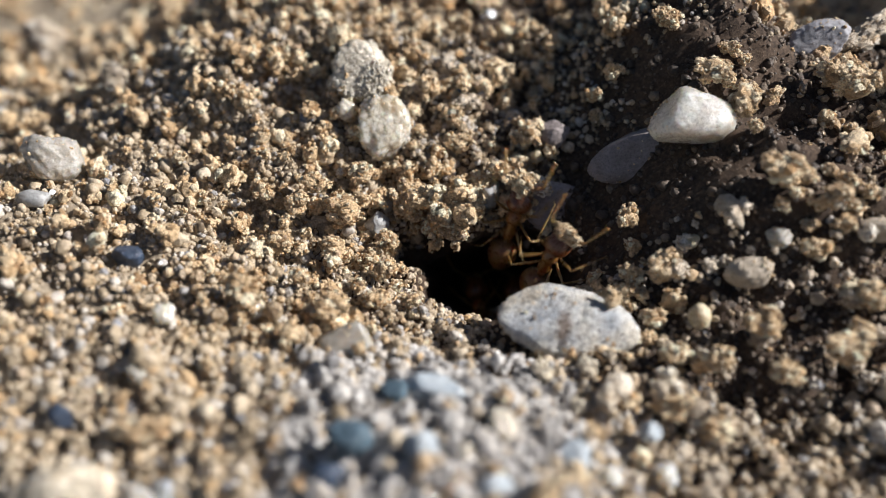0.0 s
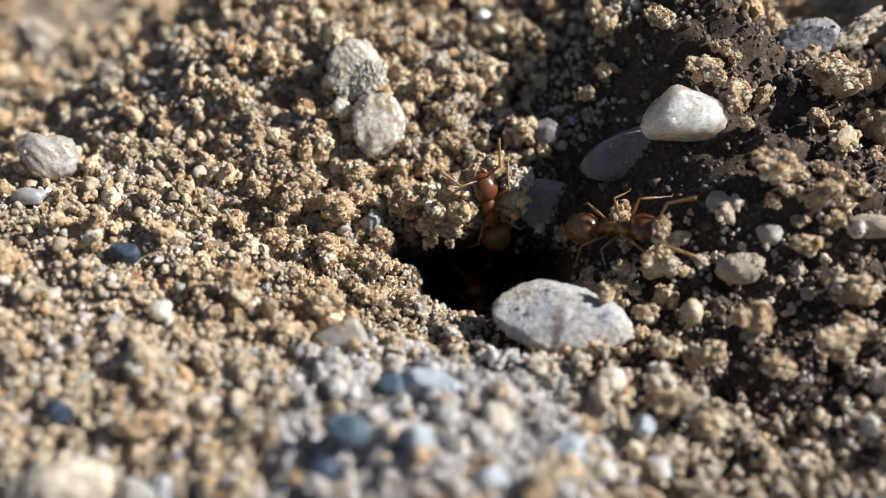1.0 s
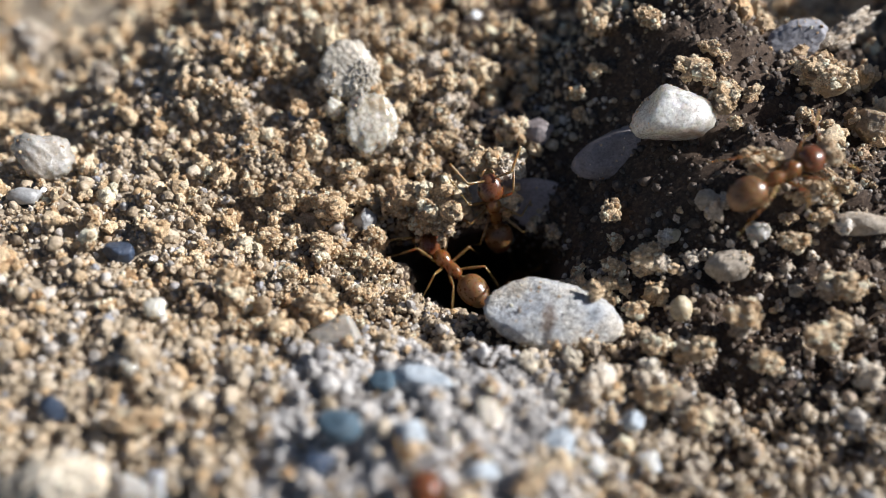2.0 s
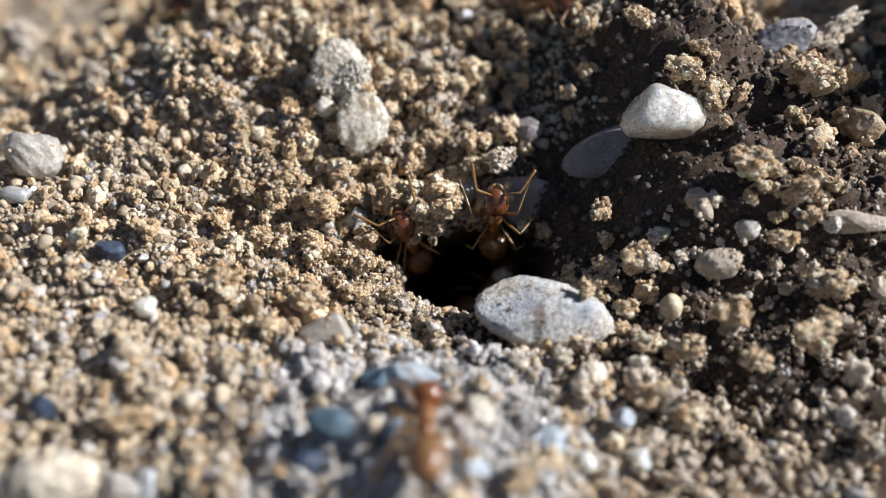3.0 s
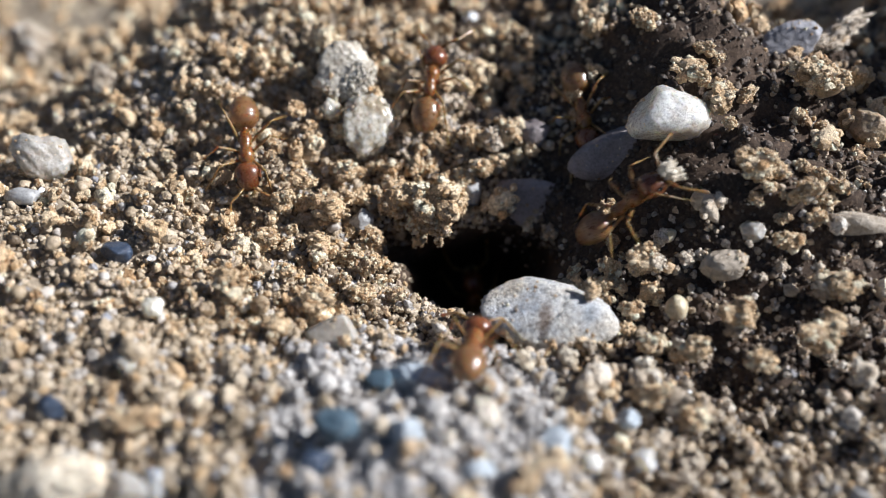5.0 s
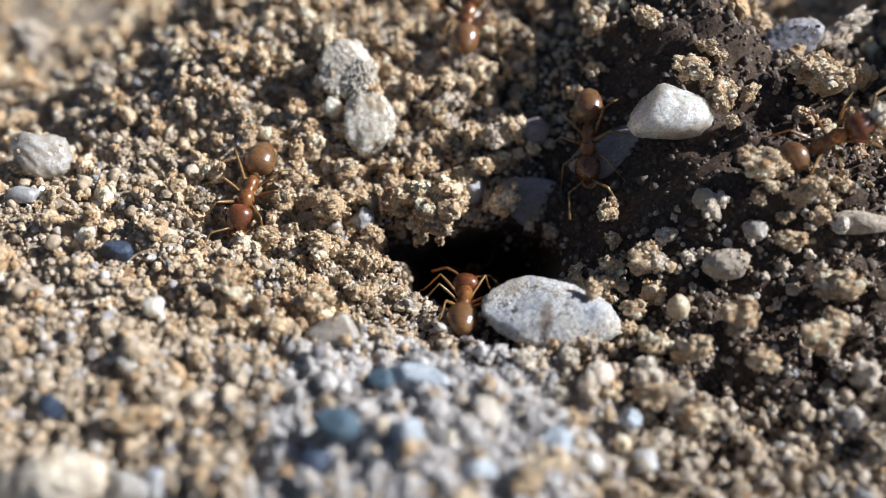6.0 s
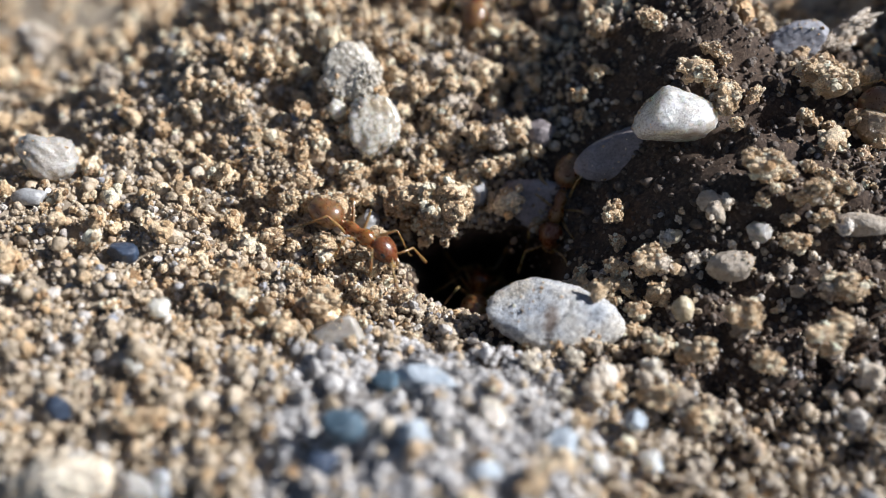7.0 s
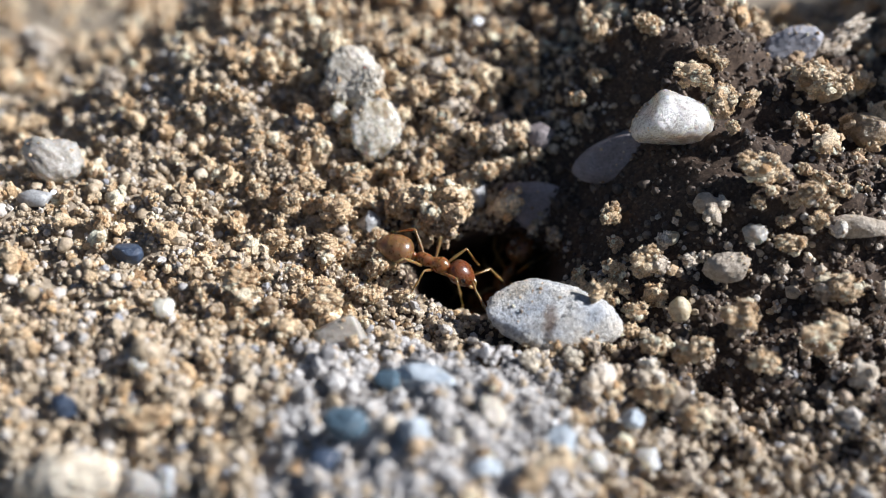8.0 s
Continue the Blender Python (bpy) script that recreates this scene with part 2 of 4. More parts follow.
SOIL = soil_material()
ANT_BODY = ant_material("amber_chitin", (0.23, 0.088, 0.020), (0.46, 0.215, 0.060), 0.24, 0.6, 0.45)
ANT_HEAD = ant_material("red_brown_chitin", (0.115, 0.037, 0.012), (0.24, 0.084, 0.027), 0.24, 0.5, 0.20)
ANT_REAR = ant_material("banded_brown_chitin", (0.185, 0.088, 0.033), (0.40, 0.215, 0.085), 0.26, 0.50, 0.45, True)
ANT_LIMB = ant_material("yellow_chitin", (0.25, 0.135, 0.040), (0.43, 0.27, 0.10), 0.25, 0.25, 0.35)
ANT_EYE = ant_material("black_eye", (0.012, 0.008, 0.006), (0.02, 0.015, 0.01), 0.15, 0.0)


# ---- the lie of the land ----
def soft(v, k):
    """A ramp that starts smoothly."""
    return k * np.logaddexp(0.0, v / k)


def step(v):
    v = np.clip(v, 0.0, 1.0)
    return v * v * (3 - 2 * v)


def burrow_depth(x, y):
    """How far the burrow and the pocket beside it sink below the soil, in millimetres."""
    turn = np.arctan2(y, x)
    d = np.hypot((x - 1.0) / 2.2, (y + 0.33) / 1.43) / (1 + 0.08 * np.sin(3 * turn + 0.5) + 0.05 * np.sin(5 * turn))
    e = np.hypot((x + 0.8) / 1.25, (y - 0.35) / 0.8)
    return np.maximum(6.0 * step((1.12 - d) / 0.65), 1.2 * step((1.15 - e) / 0.6))


def ground_height(x, y):
    """Height of the bare soil round the nest hole, all in millimetres."""
    x, y = np.asarray(x, float), np.asarray(y, float)
    steep = 0.06 + 0.72 * step((y + 3.2) / 4.0) + 0.14 * step((y - 1.9) / 2.2)
    edge = 3.3 - 0.20 * y - 0.8 * step((y - 3.0) / 3.0)
    right = -0.30 * step((y + 3.0) / 4.0) * (soft(x - edge - 5.5, 0.8) - soft(x - edge - 11.0, 0.8)) + steep * (soft(x - edge, 0.5) - soft(x - edge - 3.6 - 1.9 * step((y - 2.0) / 5.0), 0.7))
    left = 0.21 * soft(-x - 2.0, 0.8) - (0.10 + 0.32 * step((y - 0.5) / 4.0)) * soft(-x - 6.0, 1.0) + 0.1 * soft(-x - 16.0, 2.0)
    far = (0.14 + 0.36 * step((4.0 - x) / 4.0)) * (soft(y - 1.2, 0.4) - 0.6 * soft(y - 6.5, 1.0) - 0.4 * soft(y - 14.0, 1.0))
    near = (0.03 + 0.46 * np.exp(-((x - 0.2) / np.where(x < 0.2, 7.0, 3.6)) ** 2)) * (soft(-y - 2.8, 0.4) - soft(-y - 6.5, 0.8))
    # unseen rises out of view, added only to throw shade on the ridge
    shade_rise = 6.0 * np.exp(-((x - 17.5) / 2.2) ** 2 - ((y - 4.0) / 2.4) ** 2) + 6.5 * np.exp(-((x - 16.5) / 2.2) ** 2 - ((y - 9.5) / 3.0) ** 2) + 8.5 * np.exp(-((x - 19.8) / 2.2) ** 2 - ((y - 14.6) / 3.4) ** 2)
    # the land falls off behind the nest and, beside the mound, before it, shaped to blur in the camera's view
    behind = (0.45 + 0.07 * step((np.abs(x - 1.0) - 3.0) / 8.0)) * (soft(y - 4.8, 0.6) - soft(y - 24.0, 2.0))
    before = 0.28 * (1 - np.exp(-((x - 0.2) / 5.0) ** 2)) * (soft(-y - 4.0, 0.5) - soft(-y - 14.0, 1.0))
    back_right = 0.36 * step((x - 6.0) / 3.5) * (soft(y - 2.0, 0.5) - soft(y - 7.0, 0.8))
    back_left = 0.28 * step((-x - 4.0) / 10.0) * (soft(y + 0.5, 0.5) - soft(y - 6.0, 0.8))
    z = right + left + far + near + shade_rise - behind - before - back_right - back_left
    lumps = (0.10 * np.sin(1.7 * x + 0.6) * np.sin(1.3 * y + 1.1) + 0.06 * np.sin(3.1 * x + 2.0 * y)
             + 0.05 * np.sin(4.3 * y - 2.2 * x + 0.4) + 0.05 * np.sin(7.3 * x + 1.0 + np.sin(2.1 * y)) * np.sin(6.1 * y)
             + 0.13 * np.sin(5.1 * x - 3.3 * y) * np.sin(3.7 * x + 4.9 * y + 2.0) + 0.10 * np.sin(2.6 * x + 3.9 * y + 1.3 * np.sin(1.9 * x)))
    hollows = sum(d * np.exp(-((x - u) / r) ** 2 - ((y - v) / r) ** 2) for u, v, r, d in ((-4.7, 4.7, 1.1, 0.9), (-5.7, 0.3, 0.8, 0.5), (-7.1, 3.0, 1.0, 0.5), (1.3, 5.3, 0.9, 0.6),
                  (7.8, -5.2, 0.75, 0.9), (6.6, -4.0, 0.55, 0.8), (9.1, -3.8, 0.60, 0.7), (6.3, -6.2, 0.45, 0.6), (4.3, -5.2, 0.40, 0.5), (8.9, -5.9, 0.50, 0.6), (7.2, -4.6, 0.50, 0.6)))
    basin = 0.7 * np.exp(-((x - 0.5) / 3.6) ** 2 - ((y + 0.1) / 2.6) ** 2)
    fade = np.exp(-(np.hypot(x, y) / 60.0) ** 2)
    smooth = 1 - 0.8 * step((x - edge) / 1.0) * step((edge + 4.2 - x) / 1.2) * step((y + 1.5) / 1.5) * step((6.0 - y) / 2.0)
    return (z + lumps * smooth) * fade - burrow_depth(x, y) - basin - hollows


def pit_distance(x, y):
    """Below 1 inside the mouth of the burrow."""
    return np.minimum(np.hypot((x - 1.0) / 2.2, (y + 0.33) / 1.43), 0.02 + np.hypot((x + 0.8) / 1.25, (y - 0.35) / 0.8))


def mesh_of(name, verts_mm, tris, mat, smooth=True):
    """A mesh from triangles in millimetres."""
    me = bpy.data.meshes.new(name)
    v, f = np.asarray(verts_mm, np.float32) / 1000, np.asarray(tris, np.int32)
    me.vertices.add(len(v))
    me.vertices.foreach_set("co", v.ravel())
    me.loops.add(f.size)
    me.loops.foreach_set("vertex_index", f.ravel())
    me.polygons.add(len(f))
    me.polygons.foreach_set("loop_start", np.arange(0, f.size, 3, dtype=np.int32))
    me.polygons.foreach_set("use_smooth", np.full(len(f), smooth))
    me.materials.append(mat)
    me.update(calc_edges=True)
    return me


def make_ground():
    n, a, reach = 520, 3.2, 6000.0
    u = np.sinh(np.linspace(-1, 1, n) * np.arcsinh(reach / a)) * a
    x, y = np.meshgrid(u, u)
    z = ground_height(x, y)
    grit = np.random.default_rng(3).normal(0, 1, x.shape)
    z = z + 0.025 * grit * np.exp(-(np.hypot(x, y) / 25) ** 2) * (1 - step(burrow_depth(x, y)))
    y = y + 0.75 * burrow_depth(x, y)  # the burrow leans under its far rim, nearly along the view, to look dark inside
    i = np.arange(n * n).reshape(n, n)
    q = np.stack([i[:-1, :-1], i[:-1, 1:], i[1:, 1:], i[1:, :-1]], -1).reshape(-1, 4)
    tris = np.concatenate([q[:, [0, 1, 2]], q[:, [0, 2, 3]]])
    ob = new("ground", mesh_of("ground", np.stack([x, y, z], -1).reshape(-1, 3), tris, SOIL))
    tagged(ob, "brown soil, darkened in the shade, sloping into an ant nest hole", "ground", kind="structure")


make_ground()


# ---- grains, crumbs and stones ----
def icosphere(level):
    bm = bmesh.new()
    bmesh.ops.create_icosphere(bm, subdivisions=level, radius=1.0)
    v = np.array([w.co for w in bm.verts])
    f = np.array([[w.index for w in p.verts] for p in bm.faces])
    bm.free()
    return v, f


ICO = {level: icosphere(level) for level in (1, 2, 3, 4, 5)}


def turns(rng, n):
    """Random rotation matrices."""
    q = rng.normal(size=(n, 4))
    w, x, y, z = (q / np.linalg.norm(q, axis=1, keepdims=True)).T
    return np.stack([1 - 2 * (y * y + z * z), 2 * (x * y - z * w), 2 * (x * z + y * w),
                     2 * (x * y + z * w), 1 - 2 * (x * x + z * z), 2 * (y * z - x * w),
                     2 * (x * z - y * w), 2 * (y * z + x * w), 1 - 2 * (x * x + y * y)], -1).reshape(n, 3, 3)


def waves(v, rng, size, count=7):
    """Smooth lumps over points."""
    total = np.zeros(len(v))
    for k in range(count):
        d = rng.normal(size=3)
        total += np.sin(v @ d * size + rng.uniform(0, 6.3)) / count
    return total


def rock(rng, level, facets, rough, grit=0.0, cuts=()):
    """A unit stone: a ball cut by planes, then weathered; grit pits its skin."""
    v, f = ICO[level]
    v = v.copy()
    planes = [(rng.normal(size=3), rng.uniform(0.60, 0.88)) for k in range(facets)]
    for k, (d, c) in enumerate([*cuts, *planes]):
        d = np.array(d) / np.linalg.norm(d)
        over = soft(v @ d - c, 0.045) if k < len(cuts) else np.maximum(v @ d - c, 0)
        v -= 0.92 * over[:, None] * d
    v *= (1 + rough * 2.0 * waves(v, rng, 2.6))[:, None]
    v *= (1 + rough * 1.0 * waves(v, rng, 7.0, 9))[:, None]
    v *= (1 + rough * 0.5 * waves(v, rng, 18.0, 9))[:, None]
    if grit:
        v *= (1 + rough * grit * (np.abs(waves(v, rng, 34.0, 9)) + np.abs(waves(v, rng, 60.0, 9))))[:, None]
    v -= (v.max(0) + v.min(0)) / 2
    return v / (np.abs(v).max(0)), f


PIP = (np.array([(1, 0, 0), (-1, 0, 0), (0, 1, 0), (0, -1, 0), (0, 0, 1), (0, 0, -1)], float),
       np.array([(0, 2, 4), (2, 1, 4), (1, 3, 4), (3, 0, 4), (2, 0, 5), (1, 2, 5), (3, 1, 5), (0, 3, 5)]))


def crumb_shape(rng, balls, pips):
    """A clump of soil about 0.5 mm across: a knobbly core, sand balls grown into it and tiny granules all over."""
    core, cf = rock(rng, 2, 3, 0.16)
    core = core * (0.62 * rng.uniform(0.75, 1.1, 3))
    vs, fs, at = [core], [cf], len(core)
    spots = [core]
    gv, gf = ICO[1]
    for k in range(balls):
        p = core[rng.integers(len(core))] * rng.uniform(0.8, 1.25)
        s = rng.uniform(0.15, 0.34) * rng.uniform(0.75, 1.2, 3)
        w = (gv * rng.uniform(0.8, 1.15, (12, 1)) * s) @ turns(rng, 1)[0].T + p
        vs.append(w)
        spots.append(w)
        fs.append(gf + at)
        at += 12
    spots = np.concatenate(spots)
    pv, pf = PIP
    for k in range(pips):
        p = spots[rng.integers(len(spots))] * rng.uniform(0.97, 1.04)
        s = (0.05 + 0.08 * rng.random() ** 2) * rng.uniform(0.7, 1.3, (6, 1))
        vs.append((pv * s) @ turns(rng, 1)[0].T + p)
        fs.append(pf + at)
        at += 6
    return np.concatenate(vs) * 0.25, np.concatenate(fs)


def joined(shapes, which, spots, sizes, rot):
    """Many copies of shapes as one set of triangles."""
    vs, fs, at = [], [], 0
    for k, p, s, r in zip(which, spots, sizes, rot):
        v, f = shapes[k]
        vs.append((v * s) @ r.T + p)
        fs.append(f + at)
        at += len(v)
    return np.concatenate(vs), np.concatenate(fs)


def spread(rng, x0, x1, y0, y1, gap):
    """A jittered net of points."""
    x, y = np.meshgrid(np.arange(x0, x1, gap), np.arange(y0, y1, gap))
    x, y = x.ravel(), y.ravel()
    return x + rng.uniform(-0.5, 0.5, x.size) * gap, y + rng.uniform(-0.5, 0.5, y.size) * gap


def on_ground(x, y, lift):
    """Places on the soil, the leaning walls of the burrow included."""
    return np.stack([x, y + 0.75 * burrow_depth(x, y), ground_height(x, y) + lift], -1)


def open_ground(x, y, edge):
    """Where grains lie: outside the mouth of the burrow, and on the wall of the pocket."""
    return (pit_distance(x, y) > edge) | ((x < -0.9) & (pit_distance(x, y) > 0.72))


def seen_ground(x, y):
    """The stretch of land round the hole that is strewn with grains."""
    return (np.abs(x) < 9.2 + 0.42 * (y + 8.0)) & (y > -9.5) & (y < 27)


def bare(x, y):
    """1 on the bare, sheltered slope beside the hole, 0 elsewhere."""
    edge = 3.3 - 0.20 * y - 0.8 * step((y - 3.0) / 3.0)
    return step((x - edge + 0.6) / 1.0) * step((edge + 7.0 - x) / 1.5) * step((y + 1.2) / 1.5) * step((6.0 - y) / 2.0)


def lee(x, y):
    """1 past the hole, towards the sun, where pale grains are thinned so that dark soil deepens the shade."""
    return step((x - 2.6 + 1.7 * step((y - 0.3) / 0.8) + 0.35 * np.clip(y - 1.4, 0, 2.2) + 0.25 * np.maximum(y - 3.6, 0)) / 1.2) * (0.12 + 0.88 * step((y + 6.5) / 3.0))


def mound(x, y):
    """1 on the grey gritty mound before the hole."""
    return step((3.4 - 0.05 * (y + 3) - np.abs(x + 0.5)) / 1.8 + 0.3) * step((-y - 2.8) / 1.6)


def wedge(x, y):
    """The patch between the lip of the hole and the limestone, left bare so dark soil backs the limestone's shadow."""
    return (y > -4.3) & (y < -1.4) & (x > 0.30 + 0.12 * (y + 4.0)) & (x < 1.9)


def lip(x, y):
    """1 on the fine, trodden sand at the near lip of the hole."""
    return step((1.6 - np.hypot((x + 0.5) / 1.2, (y + 2.2) / 1.2)) / 0.6)


def valley(x, y):
    """1 in the sheltered valley behind the hole, which is strewn with crumbs."""
    return step((x - 0.6) / 1.0) * step((5.2 - x) / 1.2) * step((y - 2.4) / 1.0) * step((9.0 - y) / 2.0)


def front(x, y):
    """1 on the clean, fine gravel on both sides of the mound."""
    return step((-y - 2.6) / 2.0) * np.maximum(step((1.5 - x) / 2.0), step((x - 5.0) / 3.0) * step((-y - 4.0) / 1.5))


def make_fine_sand():
    rng = np.random.default_rng(11)
    x, y = spread(rng, -17, 17, -9.5, 12, 0.10)
    keep = seen_ground(x, y) & open_ground(x, y, 1.0) & (~wedge(x, y) | (rng.random(x.size) < 0.3)) & (rng.random(x.size) < 1 - 0.20 * bare(x, y) - 0.80 * lee(x, y) + 0.4 * valley(x, y)) & (rng.random(x.size) < np.clip(1.35 + 0.5 * front(x, y) - np.hypot(x, y * 0.9) / 11, 0.25, 1))
    x, y = x[keep], y[keep]
    n = len(x)
    r = 0.075 * np.exp(rng.normal(0, 0.32, n)) * (1 + 0.25 * front(x, y))
    p = on_ground(x, y, r * rng.uniform(0.1, 0.8, n) + 0.16 * front(x, y) * (1 - 0.6 * mound(x, y)) * rng.random(n))
    gv, gf = ICO[1]
    v = gv[None] * rng.uniform(0.75, 1.2, (n, 12, 1)) * (r[:, None] * rng.uniform(0.75, 1.2, (n, 3)))[:, None]
    v = np.einsum("nij,nkj->nki", turns(rng, n), v) + p[:, None]
    on = mound(x, y) > rng.uniform(0.1, 0.9, n)
    for name, pick, mat, label in (("loose_sand", ~on, "sand", "fine loose tan sand covering the soil"),
                                   ("grey_grit", on, "mound", "fine grey mineral grit on the mound")):
        k = int(pick.sum())
        me = mesh_of(name, v[pick].reshape(-1, 3), (gf[None] + (np.arange(k) * 12)[:, None, None]).reshape(-1, 3), MAT[mat], False)
        tagged(new(name, me), label, "sand", kind="stuff")


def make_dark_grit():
    """Dark soil granules that roughen the shaded slope; their dark colour adds to its shade."""
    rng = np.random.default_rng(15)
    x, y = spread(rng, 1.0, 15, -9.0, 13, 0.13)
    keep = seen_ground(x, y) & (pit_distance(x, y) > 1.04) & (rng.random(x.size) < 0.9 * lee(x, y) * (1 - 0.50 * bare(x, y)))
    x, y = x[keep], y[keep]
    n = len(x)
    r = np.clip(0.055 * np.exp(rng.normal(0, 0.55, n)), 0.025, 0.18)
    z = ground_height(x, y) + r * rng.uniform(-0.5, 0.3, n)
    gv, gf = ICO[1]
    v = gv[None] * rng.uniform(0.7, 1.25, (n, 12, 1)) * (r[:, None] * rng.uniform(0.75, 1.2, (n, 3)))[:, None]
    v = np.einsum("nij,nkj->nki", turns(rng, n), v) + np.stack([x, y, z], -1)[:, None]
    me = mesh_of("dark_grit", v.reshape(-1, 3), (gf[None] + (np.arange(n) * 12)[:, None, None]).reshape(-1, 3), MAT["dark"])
    tagged(new("dark_grit", me), "dark brown soil granules deepening the tone of the shaded slope", "soil", kind="stuff")


def make_round_grains():
    rng = np.random.default_rng(12)
    shapes = [rock(rng, 2, int(rng.integers(3, 10)), 0.14) for k in range(10)]
    shapes += [(v * 4.4, f) for v, f in (crumb_shape(rng, 9, 12) for k in range(14))]
    x, y = spread(rng, -17, 17, -9.5, 13, 0.28)
    want = (0.16 + 0.5 * step((-x - 3.5) / 3.0) + 0.5 * front(x, y) - 0.12 * lee(x, y)) * (1 - 0.8 * bare(x, y))
    keep = seen_ground(x, y) & (pit_distance(x, y) > 1.07) & ~wedge(x, y) & (rng.random(x.size) < want)
    x, y = x[keep], y[keep]
    n = len(x)
    r = np.clip(0.105 * np.exp(rng.normal(0, 0.38, n)), 0.04, 0.20)
    s = r[:, None] * rng.uniform(0.8, 1.2, (n, 3))
    p = np.stack([x, y, ground_height(x, y) + r * rng.uniform(0.5, 1.3, n)], -1)
    rot, which = turns(rng, n), rng.integers(0, 24, n)
    close = (np.abs(x - 0.3) < 5.6) & (y > -3.0) & (y < 3.6)
    close &= np.cumsum(close) <= 300
    far = ~close
    v, f = joined(shapes, which[far], p[far], s[far], rot[far])
    tagged(new("sand_grains", mesh_of("sand_grains", v, f, MAT["grains"])), "rounded tan, white and orange sand grains", "sand", kind="stuff")
    data = [mesh_of("sand_grain", v * 0.1, f, MAT["grains"]) for v, f in shapes]
    for k in np.flatnonzero(close):
        ob = new("sand_grain", data[which[k]])
        tagged(ob, "small rounded tan sand grain near the hole", "sand grain", "sand grains round the nest hole")
        ob.matrix_basis = Matrix.LocRotScale(Vector(p[k]) / 1000, Matrix(rot[k]).to_quaternion(), Vector(s[k]) * 10)


def make_crumbs():
    rng = np.random.default_rng(13)
    shapes = [crumb_shape(rng, 18, 105) for k in range(12)] + [crumb_shape(rng, 12, 14) for k in range(8)]
    x, y = spread(rng, -26, 26, -9.5, 27, 0.43)
    want = 0.86 - 0.35 * step((y - 9.0) / 4.0) - 0.40 * step((-x - 5.0) / 3.0) - 0.48 * bare(x, y) - 0.70 * mound(x, y) - (0.40 + 0.16 * step((y - 1.5) / 1.5) + 0.16 * step((x - 6.5) / 1.5) * step((y - 1.0) / 1.0) * step((8.0 - y) / 2.0)) * lee(x, y) + 0.40 * valley(x, y)
    keep = seen_ground(x, y) & open_ground(x, y, 1.09) & ~wedge(x, y) & (rng.random(x.size) < want)
    x, y = x[keep], y[keep]
    n = len(x)
    r = np.clip(0.21 * np.exp(rng.normal(0, 0.42, n)), 0.09, 0.50) * (1 + 0.15 * lee(x, y)) * (1 - 0.45 * lip(x, y)) * (1 - 0.38 * front(x, y)) * (1 + 0.9 * step((y - 7.0) / 5.0))
    s = 4 * r[:, None] * rng.uniform(0.8, 1.2, (n, 3))
    p = on_ground(x, y, r * rng.uniform(0.3, 1.0, n) + 0.25 * rng.random(n) ** 3)
    core = (np.abs(x) < 6.5) & (y > -3.8) & (y < 6.0)
    rot, which = turns(rng, n), np.where(core, rng.integers(0, 12, n), rng.integers(12, 20, n))
    close = (np.abs(x - 0.3) < 4.6) & (y > -2.9) & (y < 3.1)
    close &= np.cumsum(close) <= 300
    far = ~close
    # greyer tan crumbs, more of them past the limestone
    old = rng.random(n) < 0.85 * step((x - 1.5) / 3.5) * step((2.0 - y) / 3.0)
    for name, pick, mat, label in (("soil_crumbs", far & ~old, "crumb", "pale tan crumbs of clumped soil strewn over the ground"),
                                   ("weathered_crumbs", far & old, "weathered", "greyish tan crumbs beyond the limestone pebble")):
        v, f = joined(shapes, which[pick], p[pick], s[pick], rot[pick])
        tagged(new(name, mesh_of(name, v, f, MAT[mat], False)), label, "soil", kind="stuff")
    data = [mesh_of("soil_crumb", v, f, MAT["crumb"], False) for v, f in shapes]
    for k in np.flatnonzero(close):
        ob = new("soil_crumb", data[which[k]])
        tagged(ob, "pale tan crumb of clumped sand grains near the hole", "soil crumb", "crumbs round the nest hole")
        ob.matrix_basis = Matrix.LocRotScale(Vector(p[k]) / 1000, Matrix(rot[k]).to_quaternion(), Vector(s[k]))


def make_mound_grit():
    rng = np.random.default_rng(14)
    shapes = [rock(rng, 2, int(rng.integers(5, 11)), 0.06) for k in range(16)]
    x, y = spread(rng, -4.5, 5, -8.5, -2.6, 0.26)
    keep = rng.random(x.size) < 0.75 * mound(x, y)
    x, y = x[keep], y[keep]
    n = len(x)
    r = np.clip(0.098 * np.exp(rng.normal(0, 0.45, n)), 0.045, 0.21)
    s = r[:, None] / 0.16 * rng.uniform(0.7, 1.3, (n, 3))
    p = np.stack([x, y, ground_height(x, y) + r * rng.uniform(-0.3, 0.5, n)], -1)
    rot, which = turns(rng, n), rng.integers(0, 16, n)
    data = [mesh_of("mineral_chip", v * 0.16, f, MAT["mound"], False) for v, f in shapes]
    for k in range(n):
        ob = new("mineral_chip", data[which[k]])
        tagged(ob, "angular grey-white mineral chip on the mound", "chip", "chips on the mound")
        ob.matrix_basis = Matrix.LocRotScale(Vector(p[k]) / 1000, Matrix(rot[k]).to_quaternion(), Vector(s[k]))


